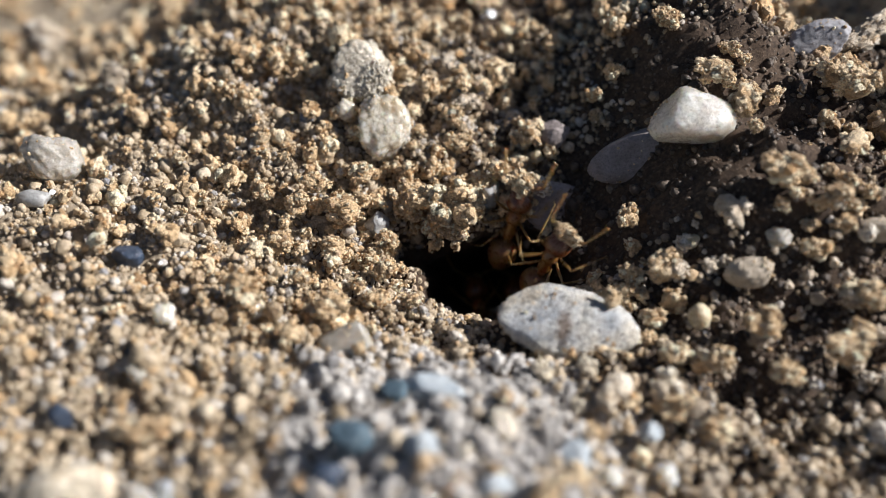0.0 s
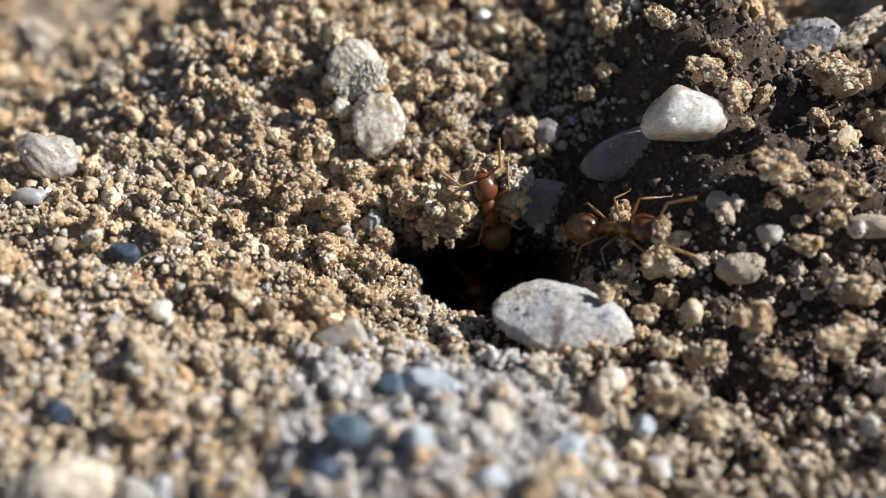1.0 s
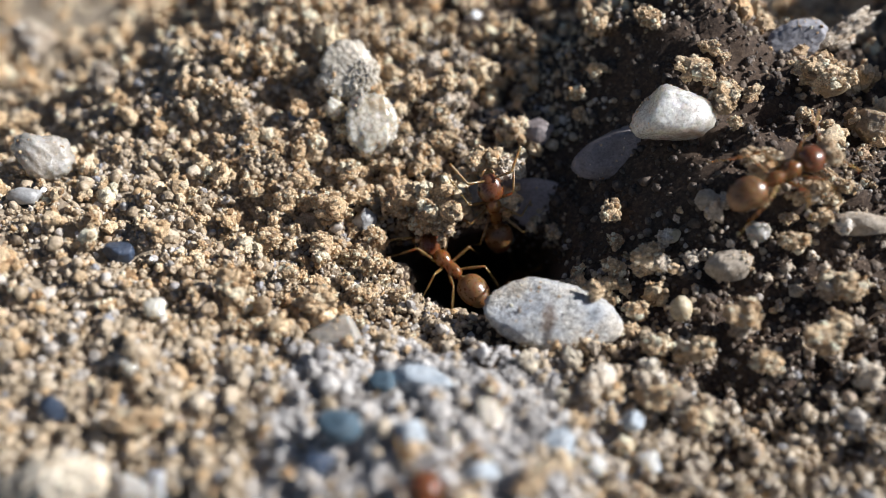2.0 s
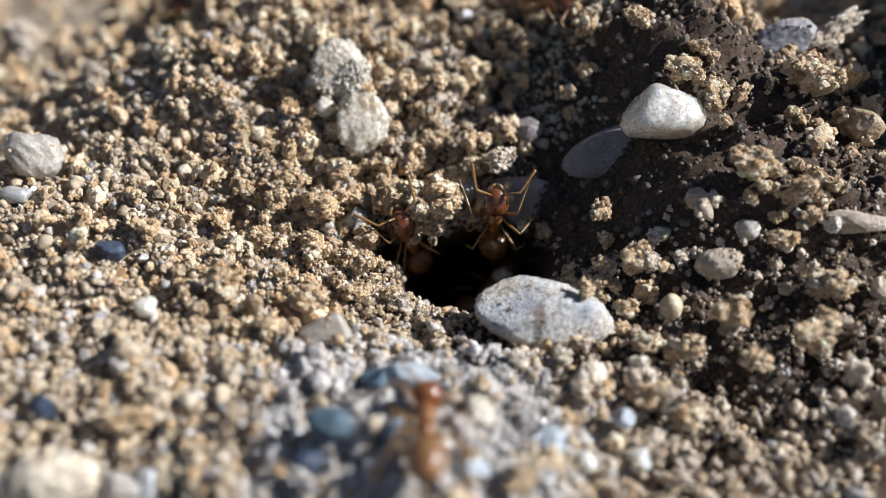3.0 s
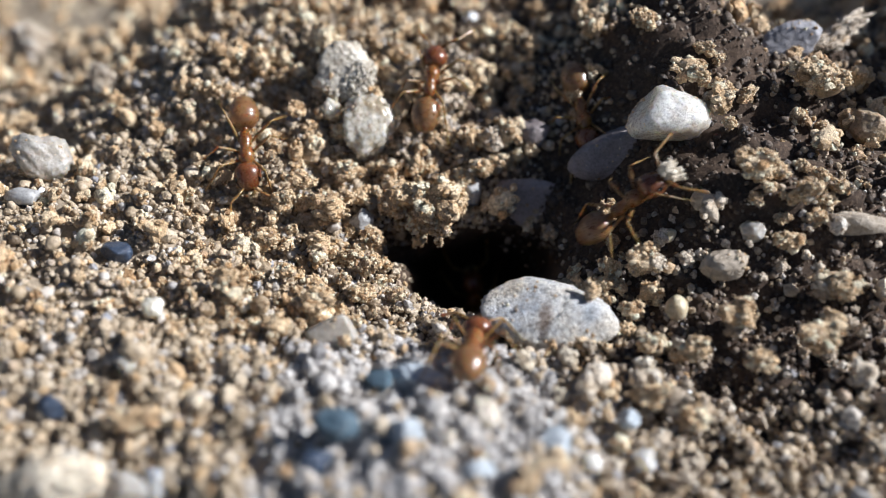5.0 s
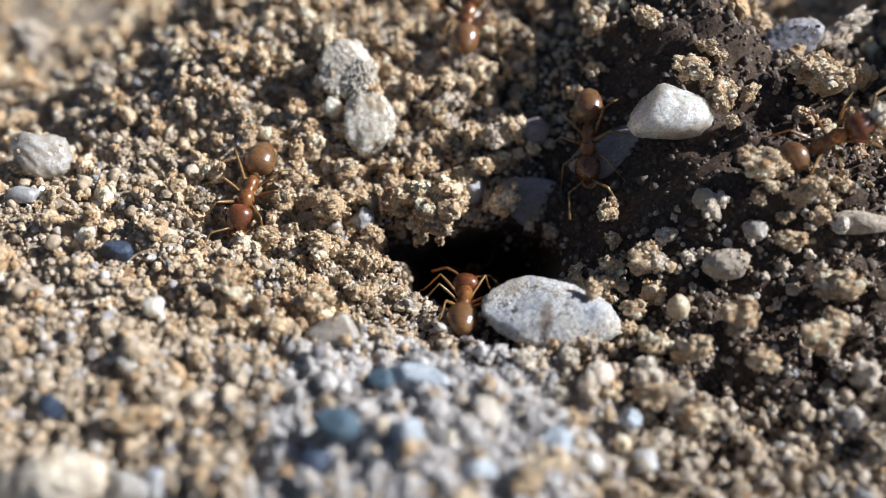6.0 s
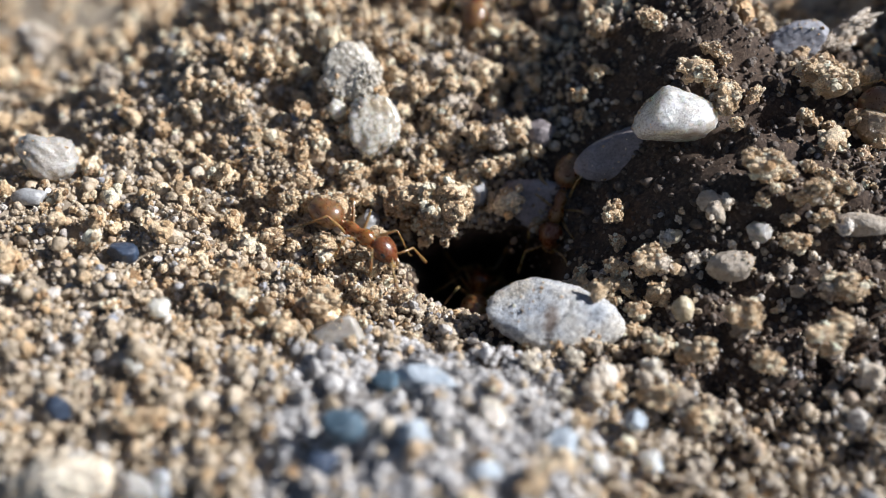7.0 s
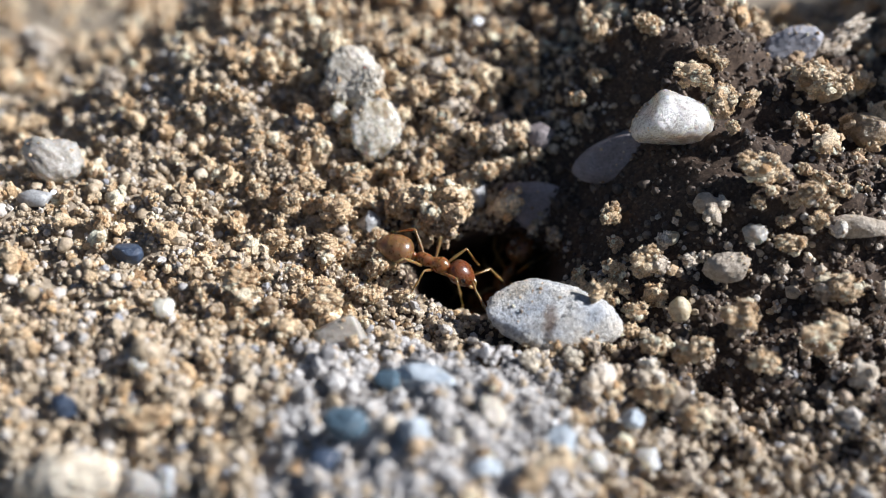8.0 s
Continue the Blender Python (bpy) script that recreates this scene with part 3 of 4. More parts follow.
def stone(m, size, name, mat, seed, facets, rough, label, cuts=()):
    """One stone of its own: full width, height and depth in millimetres."""
    rng = np.random.default_rng(seed)
    v, f = rock(rng, 5 if size[0] > 1.0 else 4, facets, rough, 1.2, cuts)
    v = v * (np.array(size) / 2)
    if name == "limestone_pebble" and size[0] > 3:
        # a crack across the middle of the large pebble
        path = 0.10 * np.sin(5 * v[:, 1]) + 0.25 * v[:, 1]
        v[:, 2] -= 0.06 * np.exp(-((v[:, 0] - path) / 0.035) ** 2) * (v[:, 2] > 0)
    ob = new(name, mesh_of(name, v, f, MAT[mat]))
    ob.matrix_basis = m
    if size[0] > 1.0 and mat != "grey":
        crust(ob, v, rng, size[0] * size[1], "sparkle" if mat == "sparkle" else "crumb")
    return tagged(ob, label, name.replace("_", " ").split()[-1])


def crust(ob, v, rng, area, mat="crumb"):
    """Sand granules that stick to a stone's skin; a sugary stone is made of its own grains."""
    gv, gf = ICO[1]
    n = 700 if mat == "sparkle" else int(16 + 16 * area)
    patch = waves(v, rng, 1.6)
    spots = v[rng.choice(len(v), n, p=np.clip(patch + 0.1, 0.01, 1) ** 2 / np.sum(np.clip(patch + 0.1, 0.01, 1) ** 2))]
    least = 0.035 if mat == "sparkle" else 0.014
    vs = [gv * rng.uniform(0.75, 1.2, (12, 1)) * (least + 0.05 * rng.random() ** 4) + p for p in spots]
    me = mesh_of("crust", np.concatenate(vs), np.concatenate([gf + 12 * k for k in range(n)]), MAT[mat], False)
    dust = new("crust", me)
    dust.parent = ob
    tagged(dust, "glinting quartz grains of the stone" if mat == "sparkle" else "tan sand granules stuck to the stone")


def lump(m, size, seed, label="rough tan lump of clumped soil and sand granules", mat="crumb"):
    """A large clump: several crumbs grown together."""
    rng = np.random.default_rng(100 + seed)
    vs, fs, at = [], [], 0
    for k in range(5):
        v, f = crumb_shape(rng, 26, 130)
        v = v * 4
        off = rng.uniform(-0.5, 0.5, 3) if k else np.zeros(3)
        v = v * (0.78 if k == 0 else rng.uniform(0.4, 0.62)) + off
        vs.append(v)
        fs.append(f + at)
        at += len(v)
    v = np.concatenate(vs) * (np.array(size) / 2)
    ob = new("soil_lump", mesh_of("soil_lump", v, np.concatenate(fs), MAT[mat], False))
    ob.matrix_basis = m
    return tagged(ob, label, "soil lump", "lumps on the slope")


def overhang(m, clumps):
    """A crust of soil that juts over the hole: clumps at (x, y, z) with a radius, grown together."""
    rng = np.random.default_rng(105)
    vs, fs, at = [], [], 0
    for x, y, z, r in clumps:
        v, f = crumb_shape(rng, 30, 170)
        vs.append(v * 4.6 * r + np.array((x, y, z)))
        fs.append(f + at)
        at += len(v)
    ob = new("soil_crust", mesh_of("soil_crust", np.concatenate(vs), np.concatenate(fs), MAT["crumb"], False))
    ob.matrix_basis = m
    return tagged(ob, "ragged tan soil crust jutting over the nest hole", "soil crust")


stone(mm(-2.08, 3.24, 1.51, 41, 8, -9), (1.60, 1.92, 0.95), "quartz_pebble", "cream", 3, 5, 0.15, "off-white translucent quartz flake standing on the soil", cuts=(((0.1, 0.1, 1.0), 0.55), ((0.8, 0.5, 0.2), 0.78), ((-0.9, -0.4, 0.2), 0.8), ((0.7, -0.7, 0.2), 0.72)))
stone(mm(-2.71, 4.79, 2.22, 42, 24, -8), (1.75, 1.84, 1.05), "quartz_pebble", "sparkle", 4, 4, 0.16, "pale sugary quartz lump with rough granular face")
stone(mm(-3.11, 3.77, 1.71, 42, -0, 0), (0.64, 0.67, 0.58), "sand_grain", "cream", 5, 9, 0.14, "small pale rough grain of quartz")
stone(mm(5.83, 2.06, 2.96, 42, -7, 7), (2.20, 1.52, 1.40), "quartz_pebble", "clear", 8, 0, 0.045, "large white quartz pebble jutting from the slope", cuts=(((-0.25, -0.95, 0.1), 0.66), ((-0.80, 0.60, 0.2), 0.70), ((0.60, 0.80, 0.2), 0.80), ((0.1, 0.2, 1.0), 0.78)))
stone(mm(4.97, 2.39, 1.43, 40, -15, 17), (3.25, 1.25, 0.94), "grey_stone", "greystone", 10, 7, 0.03, "long smooth grey stone half buried in the slope")
stone(mm(2.63, 3.43, 1.14, 42, -7, 7), (0.91, 0.84, 0.73), "grey_stone", "greystone", 12, 5, 0.10, "small blocky pale grey stone in the shade")
stone(mm(2.54, 1.82, -0.16, 42, 5, -6), (2.36, 1.49, 0.94), "grey_stone", "greystone", 14, 6, 0.03, "smooth dark grey stone buried above the hole")
stone(mm(2.66, -2.53, 0.31, 41, 8, -9), (3.50, 1.82, 1.42), "limestone_pebble", "lime", 21, 0, 0.045, "flat grey-white limestone pebble with dark crack at the hole", cuts=(((-0.62, 0.45, 0.65), 0.50), ((0.15, 0.95, 0.35), 0.80), ((0.25, -0.35, 0.9), 0.72), ((0.75, -0.65, 0.1), 0.90)))
stone(mm(5.75, -2.50, 0.63, 42, -0, 0), (0.57, 0.66, 0.54), "sand_grain", "honey", 22, 0, 0.05, "round yellowish translucent bead of quartz")
stone(mm(6.52, -0.21, 2.07, 42, -0, 0), (0.67, 0.56, 0.53), "sand_grain", "lime2", 23, 7, 0.07, "small pinkish quartz grain in the shade")
stone(mm(5.71, -0.65, 1.23, 38, -20, 23), (0.50, 0.35, 0.30), "sand_grain", "honey", 24, 8, 0.03, "thin glassy quartz splinter on soil")
stone(mm(6.97, -1.66, 1.25, 42, -5, 6), (1.22, 0.79, 0.73), "grey_stone", "lime2", 25, 6, 0.06, "pale grey oval pebble among crumbs")
stone(mm(7.69, -0.92, 1.67, 42, -0, 0), (0.65, 0.59, 0.56), "sand_grain", "flake", 26, 8, 0.12, "pale grey angular grain of quartz")
stone(mm(-6.79, -3.07, 1.36, 42, -0, 0), (0.58, 0.52, 0.47), "sand_grain", "cream", 27, 5, 0.12, "white rounded quartz grain on sand")
stone(mm(-3.63, 2.55, 1.09, 42, -0, 0), (0.57, 0.51, 0.47), "sand_grain", "amber", 28, 8, 0.12, "orange-brown quartz grain on the sand")
stone(mm(-5.58, -2.92, 1.11, 42, -0, 0), (0.39, 0.41, 0.36), "sand_grain", "amber", 29, 9, 0.16, "orange-brown angular grain of sand")
stone(mm(-6.34, -1.65, 0.99, 42, -0, 0), (0.40, 0.38, 0.38), "sand_grain", "amber", 30, 9, 0.16, "orange-brown angular grain of sand")
stone(mm(-4.76, -2.64, 0.92, 42, -0, 0), (0.39, 0.39, 0.36), "sand_grain", "cream", 31, 5, 0.12, "bright white quartz grain on sand")
stone(mm(-4.37, -2.67, 0.97, 42, -0, 0), (0.50, 0.50, 0.42), "sand_grain", "amber", 32, 9, 0.16, "orange-brown angular grain of sand")
stone(mm(-3.64, -2.29, 0.50, 42, -0, 0), (0.42, 0.40, 0.37), "sand_grain", "amber", 33, 9, 0.14, "yellow quartz grain on the sand")
stone(mm(-2.57, -3.24, 0.66, 44, 5, -12), (1.36, 0.92, 0.50), "quartz_flake", "flake", 34, 2, 0.03, "flat translucent quartz flake with sharp edge", cuts=(((-0.75, 0.66, 0.1), 0.58), ((0.9, 0.5, 0.1), 0.66), ((0.1, -1.0, 0.2), 0.66), ((0.0, 0.2, 1.0), 0.5)))
stone(mm(-2.18, 0.87, 0.20, 42, -0, 0), (0.70, 0.73, 0.61), "sand_grain", "grey", 35, 14, 0.10, "small white quartz grain on the rim")
stone(mm(0.10, 4.52, 1.88, 42, -0, 0), (0.36, 0.33, 0.33), "slate_pebble", "darkblue", 36, 6, 0.05, "tiny dark blue slate pebble on sand")
stone(mm(-2.17, -6.65, 1.98, 42, 5, -6), (0.96, 0.74, 0.72), "slate_pebble", "blue", 37, 6, 0.05, "blue-grey slate pebble on the mound")
stone(mm(-1.38, -5.11, 1.33, 42, -3, 4), (0.62, 0.52, 0.55), "slate_pebble", "blue", 38, 7, 0.06, "pale blue-grey slate pebble on the mound")
stone(mm(-0.51, -4.98, 1.18, 42, 4, -5), (1.60, 0.72, 0.70), "slate_pebble", "paleblue", 39, 7, 0.06, "pale blue weathered stone chip")
stone(mm(-8.45, -5.69, 1.22, 42, -0, 0), (0.70, 0.59, 0.54), "slate_pebble", "darkblue", 40, 6, 0.05, "dark blue slate grain on sand")
# two dark stones added in place of the shade in gaps
stone(mm(-2.61, -7.24, 1.45, 42, -7, 7), (0.80, 0.62, 0.60), "slate_pebble", "darkblue", 41, 6, 0.05, "dark pebble standing in for a shaded gap in the mound")
stone(mm(-8.08, -1.23, 1.24, 42, -0, 0), (0.80, 0.59, 0.53), "slate_pebble", "darkblue", 42, 8, 0.04, "dark glossy chip standing in for a shaded gap with blue glints")
stone(mm(-8.06, -7.47, 0.96, 42, -5, 6), (2.60, 1.35, 1.25), "limestone_pebble", "chalk", 43, 5, 0.16, "pale yellow limestone pebble on sand")
stone(mm(-6.58, -7.59, 1.03, 42, 3, -4), (1.23, 0.82, 0.77), "quartz_pebble", "flake", 44, 9, 0.08, "pale grey pebble with a flat face on sand")
stone(mm(-5.90, -7.48, 1.05, 42, -0, 0), (0.55, 0.76, 0.55), "quartz_pebble", "clear", 45, 7, 0.05, "small milky quartz pebble")
stone(mm(-10.91, 2.18, 1.42, 41, 12, -14), (1.79, 1.26, 1.10), "grey_stone", "flake", 46, 6, 0.08, "pale grey rounded pebble on sand")
lump(mm(-10.34, 6.26, 0.89, 39, 16, -19), (1.67, 1.04, 0.94), 147, "dusty tan lump of soil on the far sand", "weathered")
lump(mm(-14.94, 11.69, -1.46, 40, 13, -15), (2.06, 1.60, 1.38), 148, "dusty tan lump of soil on the far sand", "weathered")
stone(mm(-10.86, 0.51, 1.51, 42, -0, 0), (0.88, 0.48, 0.48), "grey_stone", "grey", 49, 6, 0.05, "flat pale grey chip on sand")
stone(mm(9.66, 5.05, 3.06, 42, -6, 10), (1.75, 1.10, 0.95), "grey_stone", "dusty", 140, 6, 0.07, "dusty pale grey stone on the ridge")
lump(mm(11.10, 5.45, 2.95, 42, -7, 27), (2.40, 1.10, 1.05), 151, "long tan lump of soil on the ridge", "weathered")
lump(mm(5.53, 4.79, 4.00, 42, -0, 0), (1.02, 0.88, 0.85), 142, "tan lump of soil at the head of the valley")
stone(mm(10.16, 3.16, 3.17, 42, -0, 0), (0.83, 0.93, 0.83), "sand_grain", "amber", 53, 5, 0.05, "orange quartz grain on the ridge")
lump(mm(9.28, 1.99, 2.90, 42, -0, 0), (0.80, 0.73, 0.73), 144, "small tan crumb of soil on the ridge")
stone(mm(10.31, -0.83, 1.87, 42, 1, -1), (1.83, 0.62, 0.62), "limestone_pebble", "lime2", 55, 7, 0.05, "long tan stone splinter among crumbs")
stone(mm(11.28, 2.24, 2.40, 42, -0, 0), (1.15, 0.99, 0.99), "limestone_pebble", "amber", 56, 6, 0.05, "rusty stone on the ridge")
stone(mm(0.94, -5.96, 1.34, 40, -13, 15), (0.61, 0.86, 0.73), "white_crystal", "sparkle", 57, 9, 0.06, "white crystalline chip of the grey mound")
stone(mm(-0.73, -6.78, 1.86, 42, -7, 7), (0.70, 0.70, 0.65), "white_crystal", "paleblue", 58, 8, 0.06, "pale grey crystalline chip of the mound")
stone(mm(0.07, -6.79, 1.59, 42, -0, 0), (0.54, 0.54, 0.54), "white_crystal", "sparkle", 59, 8, 0.06, "white crystalline chip of the mound")
stone(mm(2.40, -6.56, 1.08, 42, 7, -7), (0.64, 0.81, 0.69), "slate_pebble", "paleblue", 60, 8, 0.05, "grey-blue stone chip of the mound")
stone(mm(0.69, -7.53, 1.61, 42, -3, 4), (0.81, 0.60, 0.58), "slate_pebble", "paleblue", 61, 8, 0.05, "grey-blue stone chip of the mound")
lump(mm(1.72, -7.80, 1.93, 42, -0, 0), (0.99, 1.05, 0.81), 129, "brown-tan lump of soil on the mound")
stone(mm(3.13, -6.89, 0.92, 42, -0, 0), (0.50, 0.50, 0.45), "sand_grain", "clear", 63, 8, 0.10, "pale glassy broken grain of sand")
stone(mm(4.42, -6.54, 0.33, 42, -0, 0), (0.57, 0.57, 0.52), "sand_grain", "clear", 64, 9, 0.10, "pale glassy broken grain of sand")
lump(mm(2.66, -5.07, 0.74, 42, -0, 0), (0.58, 0.58, 0.52), 125, "pale rough crumb of clumped grains by the limestone", "pale")
lump(mm(4.78, -4.19, 0.56, 42, -0, 0), (0.71, 0.65, 0.60), 126, "pale rough crumb of clumped grains by the limestone", "pale")
lump(mm(2.98, -3.90, 0.57, 42, -0, 0), (0.70, 0.59, 0.54), 127, "pale rough crumb of clumped grains by the limestone", "pale")
lump(mm(1.91, -4.10, 0.67, 42, -0, 0), (0.67, 0.67, 0.59), 128, "pale rough crumb of clumped grains by the limestone", "pale")
stone(mm(4.14, -5.71, 0.71, 42, -0, 0), (0.52, 0.47, 0.44), "slate_pebble", "paleblue", 69, 5, 0.04, "small grey-blue grain on the mound")
stone(mm(-7.01, -4.78, 1.42, 42, -0, 0), (0.54, 0.51, 0.48), "sand_grain", "cream", 70, 9, 0.14, "pale broken grain of sand")
stone(mm(0.78, 2.00, 0.28, 39, -16, 19), (0.82, 0.88, 0.44), "quartz_flake", "grey", 71, 9, 0.03, "thin pale blue-grey flake above the hole")
stone(mm(2.15, 2.90, 0.77, 42, -0, 0), (0.38, 0.35, 0.32), "sand_grain", "honey", 72, 9, 0.12, "pale yellow grain of sand")
overhang(mm(-0.25, 0.88, 0.49, 42), [(-0.81, 0.44, 0.00, 0.40), (-0.35, 0.56, 0.00, 0.41), (0.15, 0.50, 0.00, 0.46), (0.59, 0.50, 0.05, 0.38), (-0.20, 0.11, 0.15, 0.40), (0.35, 0.08, 0.15, 0.46), (0.70, 0.17, 0.10, 0.29), (0.29, -0.35, 0.10, 0.34), (0.02, -0.41, 0.05, 0.24), (0.18, -0.75, 0.10, 0.17), (-0.41, -0.26, -0.35, 0.37), (-0.35, -0.69, -0.45, 0.26), (0.08, 0.23, -0.45, 0.52), (-0.46, 0.38, -0.55, 0.52), (0.53, 0.38, -0.50, 0.46), (-1.14, 0.38, -0.20, 0.40)])
lump(mm(3.62, -2.41, 1.16, 42, 0, 20), (0.72, 0.62, 0.55), 98, "tan crumb lying on the shoulder of the limestone")
lump(mm(-0.36, 5.60, 1.86, 42, 0, -11), (0.80, 0.75, 0.60), 106, "pale tan crumb of clumped grains behind the hole", "weathered")
lump(mm(0.44, 5.04, 1.62, 42, 0, -20), (0.62, 0.62, 0.50), 105, "pale tan crumb of clumped grains behind the hole", "weathered")
lump(mm(0.14, 4.27, 1.57, 42, 0, 25), (0.95, 0.75, 0.62), 103, "pale tan crumb of clumped grains behind the hole", "weathered")
lump(mm(0.35, 5.84, 1.80, 42, 0, -11), (0.85, 0.95, 0.70), 99, "pale tan crumb of clumped grains behind the hole", "weathered")
lump(mm(-2.91, 0.66, 0.93, 42, -0, 0), (1.60, 1.21, 1.16), 3)
lump(mm(-1.38, 1.21, 0.37, 42, -0, 0), (1.08, 0.97, 0.89), 4)
lump(mm(-1.29, 1.71, 0.66, 42, -0, 0), (1.23, 1.05, 0.97), 6)
lump(mm(-2.63, 1.98, 1.07, 42, -0, 0), (1.01, 0.97, 0.82), 7)
lump(mm(-0.75, 2.36, 0.84, 42, -0, 0), (0.74, 0.77, 0.72), 8)
lump(mm(-5.20, -2.24, 1.26, 42, -0, 0), (1.37, 1.04, 0.98), 9)
lump(mm(-3.18, -0.36, 0.60, 42, -0, 0), (1.22, 0.92, 0.85), 10)
lump(mm(6.44, 3.04, 3.67, 40, 13, -15), (1.49, 1.03, 0.99), 11)
lump(mm(7.11, 2.08, 3.37, 38, 20, -23), (1.20, 1.20, 0.98), 12)
lump(mm(7.73, 0.02, 3.02, 42, -0, 0), (1.60, 1.09, 1.03), 13)
lump(mm(4.12, -1.62, 0.52, 42, -0, 0), (0.67, 0.64, 0.59), 14)
lump(mm(4.99, -1.38, 1.10, 40, -13, 15), (1.19, 1.14, 0.93), 15)
lump(mm(4.28, 0.31, 1.17, 42, -0, 0), (0.73, 0.87, 0.69), 16)
lump(mm(4.37, -1.26, 0.56, 42, -0, 0), (0.91, 0.91, 0.81), 17)
lump(mm(9.92, 3.16, 3.35, 42, -0, 0), (2.02, 1.55, 1.32), 18)
lump(mm(-6.57, -6.18, 1.41, 42, -0, 0), (1.62, 1.02, 0.97), 19)
lump(mm(-3.06, -2.41, 0.86, 42, -0, 0), (1.44, 0.96, 0.92), 20)
lump(mm(-1.88, -0.76, 0.21, 42, -0, 0), (0.92, 0.99, 0.85), 21)
lump(mm(4.79, -4.98, 0.60, 42, -7, 7), (1.26, 0.90, 0.86), 22)
lump(mm(7.16, -3.01, 0.97, 42, -0, 0), (1.46, 1.04, 0.94), 23)
lump(mm(8.91, -3.49, 0.95, 42, -0, 0), (1.58, 1.15, 1.02), 24)
lump(mm(5.90, -3.74, 0.62, 42, -0, 0), (1.10, 0.94, 0.83), 25)
lump(mm(9.56, -2.28, 1.25, 42, -0, 0), (1.60, 1.00, 0.96), 26)
lump(mm(-2.03, -1.84, 0.39, 42, -0, 0), (0.97, 0.81, 0.72), 27)
lump(mm(-4.23, 0.85, 0.97, 42, -0, 0), (1.03, 0.86, 0.77), 28)
lump(mm(1.18, 2.21, 0.81, 42, -0, 0), (0.69, 0.63, 0.61), 29)
lump(mm(0.56, 2.06, 0.57, 42, -0, 0), (0.95, 0.79, 0.73), 30)
lump(mm(-1.93, 0.29, 0.26, 42, -0, 0), (0.92, 0.77, 0.71), 31)
lump(mm(-1.46, 2.22, 0.80, 42, -0, 0), (0.88, 0.79, 0.69), 32)
lump(mm(-3.66, 1.38, 1.18, 42, -0, 0), (1.09, 0.87, 0.78), 33)
lump(mm(-4.55, -0.34, 0.83, 42, -0, 0), (1.00, 0.82, 0.76), 34)
lump(mm(-2.44, -0.24, 0.06, 42, -0, 0), (0.96, 0.75, 0.69), 35)
lump(mm(-3.84, -1.52, 0.87, 42, -0, 0), (0.87, 0.73, 0.64), 36)
lump(mm(-1.20, -1.59, 0.07, 42, -0, 0), (0.78, 0.58, 0.58), 37)
lump(mm(-0.06, 3.15, 1.11, 42, -0, 0), (0.86, 0.73, 0.67), 38)
lump(mm(-5.16, 1.25, 1.09, 42, -0, 0), (0.93, 0.81, 0.72), 39)
lump(mm(4.70, -2.42, 0.48, 42, -0, 0), (0.87, 0.75, 0.69), 40)
lump(mm(4.88, -3.53, 0.55, 42, -0, 0), (0.97, 0.77, 0.69), 41)
lump(mm(8.46, -1.30, 1.68, 42, -0, 0), (1.12, 0.83, 0.74), 44)
lump(mm(8.95, -0.41, 2.71, 42, -0, 0), (1.19, 0.89, 0.74), 45)
lump(mm(7.44, -4.02, 0.57, 42, -0, 0), (1.16, 0.87, 0.72), 46)
lump(mm(5.76, -5.47, 0.43, 42, -0, 0), (1.08, 0.81, 0.67), 47)

lump(mm(8.35, 0.17, 2.71, 42, 0, 13), (0.73, 0.62, 0.55), 70)
lump(mm(8.98, 0.50, 2.63, 42, 0, 24), (0.65, 0.55, 0.49), 71)
lump(mm(9.52, 0.28, 2.37, 42, 0, -39), (0.82, 0.70, 0.62), 72)
lump(mm(8.62, -0.46, 2.38, 42, 0, 24), (0.70, 0.59, 0.52), 73)
lump(mm(9.58, -0.33, 2.10, 42, 0, -3), (0.85, 0.72, 0.63), 74)
lump(mm(8.03, -0.30, 2.58, 42, 0, 1), (0.61, 0.52, 0.46), 75)
lump(mm(9.17, -0.80, 2.02, 42, 0, 10), (0.75, 0.64, 0.56), 76)
lump(mm(8.47, -0.67, 1.89, 42, 0, -18), (0.65, 0.55, 0.48), 77)
lump(mm(9.97, -0.07, 2.36, 42, 0, 38), (0.70, 0.60, 0.53), 78)
lump(mm(7.71, -0.43, 2.32, 42, 0, -36), (0.56, 0.47, 0.42), 79)
lump(mm(6.92, 3.07, 3.22, 42, 0, -18), (0.66, 0.56, 0.49), 80)
lump(mm(7.43, 2.85, 3.18, 42, 0, -3), (0.85, 0.66, 0.56), 81)
lump(mm(7.39, 1.68, 2.99, 42, 0, -8), (0.64, 0.54, 0.48), 83)
lump(mm(8.04, 2.74, 3.00, 42, 0, 28), (0.80, 0.62, 0.52), 84)
lump(mm(6.93, 3.80, 3.74, 42, 0, -15), (0.95, 0.62, 0.55), 85)
lump(mm(7.33, 3.60, 3.50, 42, 0, 22), (0.55, 0.45, 0.40), 86)

def glint_flake(x, y, size, label):
    """A thin shining flake, tilted halfway between sun and camera so that it glints."""
    rng = np.random.default_rng(int(1000 + 10 * x + y))
    v, f = rock(rng, 3, 6, 0.05)
    ob = new("glint_flake", mesh_of("glint_flake", v * (np.array((1.0, 0.8, 0.14)) * size / 2), f, MAT["mica"]))
    spot = Vector((x, y, float(ground_height(x, y)) + 0.30))
    tilt = Vector((0.50, -0.33, 0.80)) + Vector(rng.normal(0, 0.03, 3))
    ob.matrix_basis = Matrix.Translation(spot / 1000) @ tilt.to_track_quat("Z", "Y").to_matrix().to_4x4()
    tagged(ob, label, "flake")


# flakes added only to make glints on the sand and the mound
glint_flake(0.98, 8.32, 0.36, "tiny bright flake added to glint in the sun")
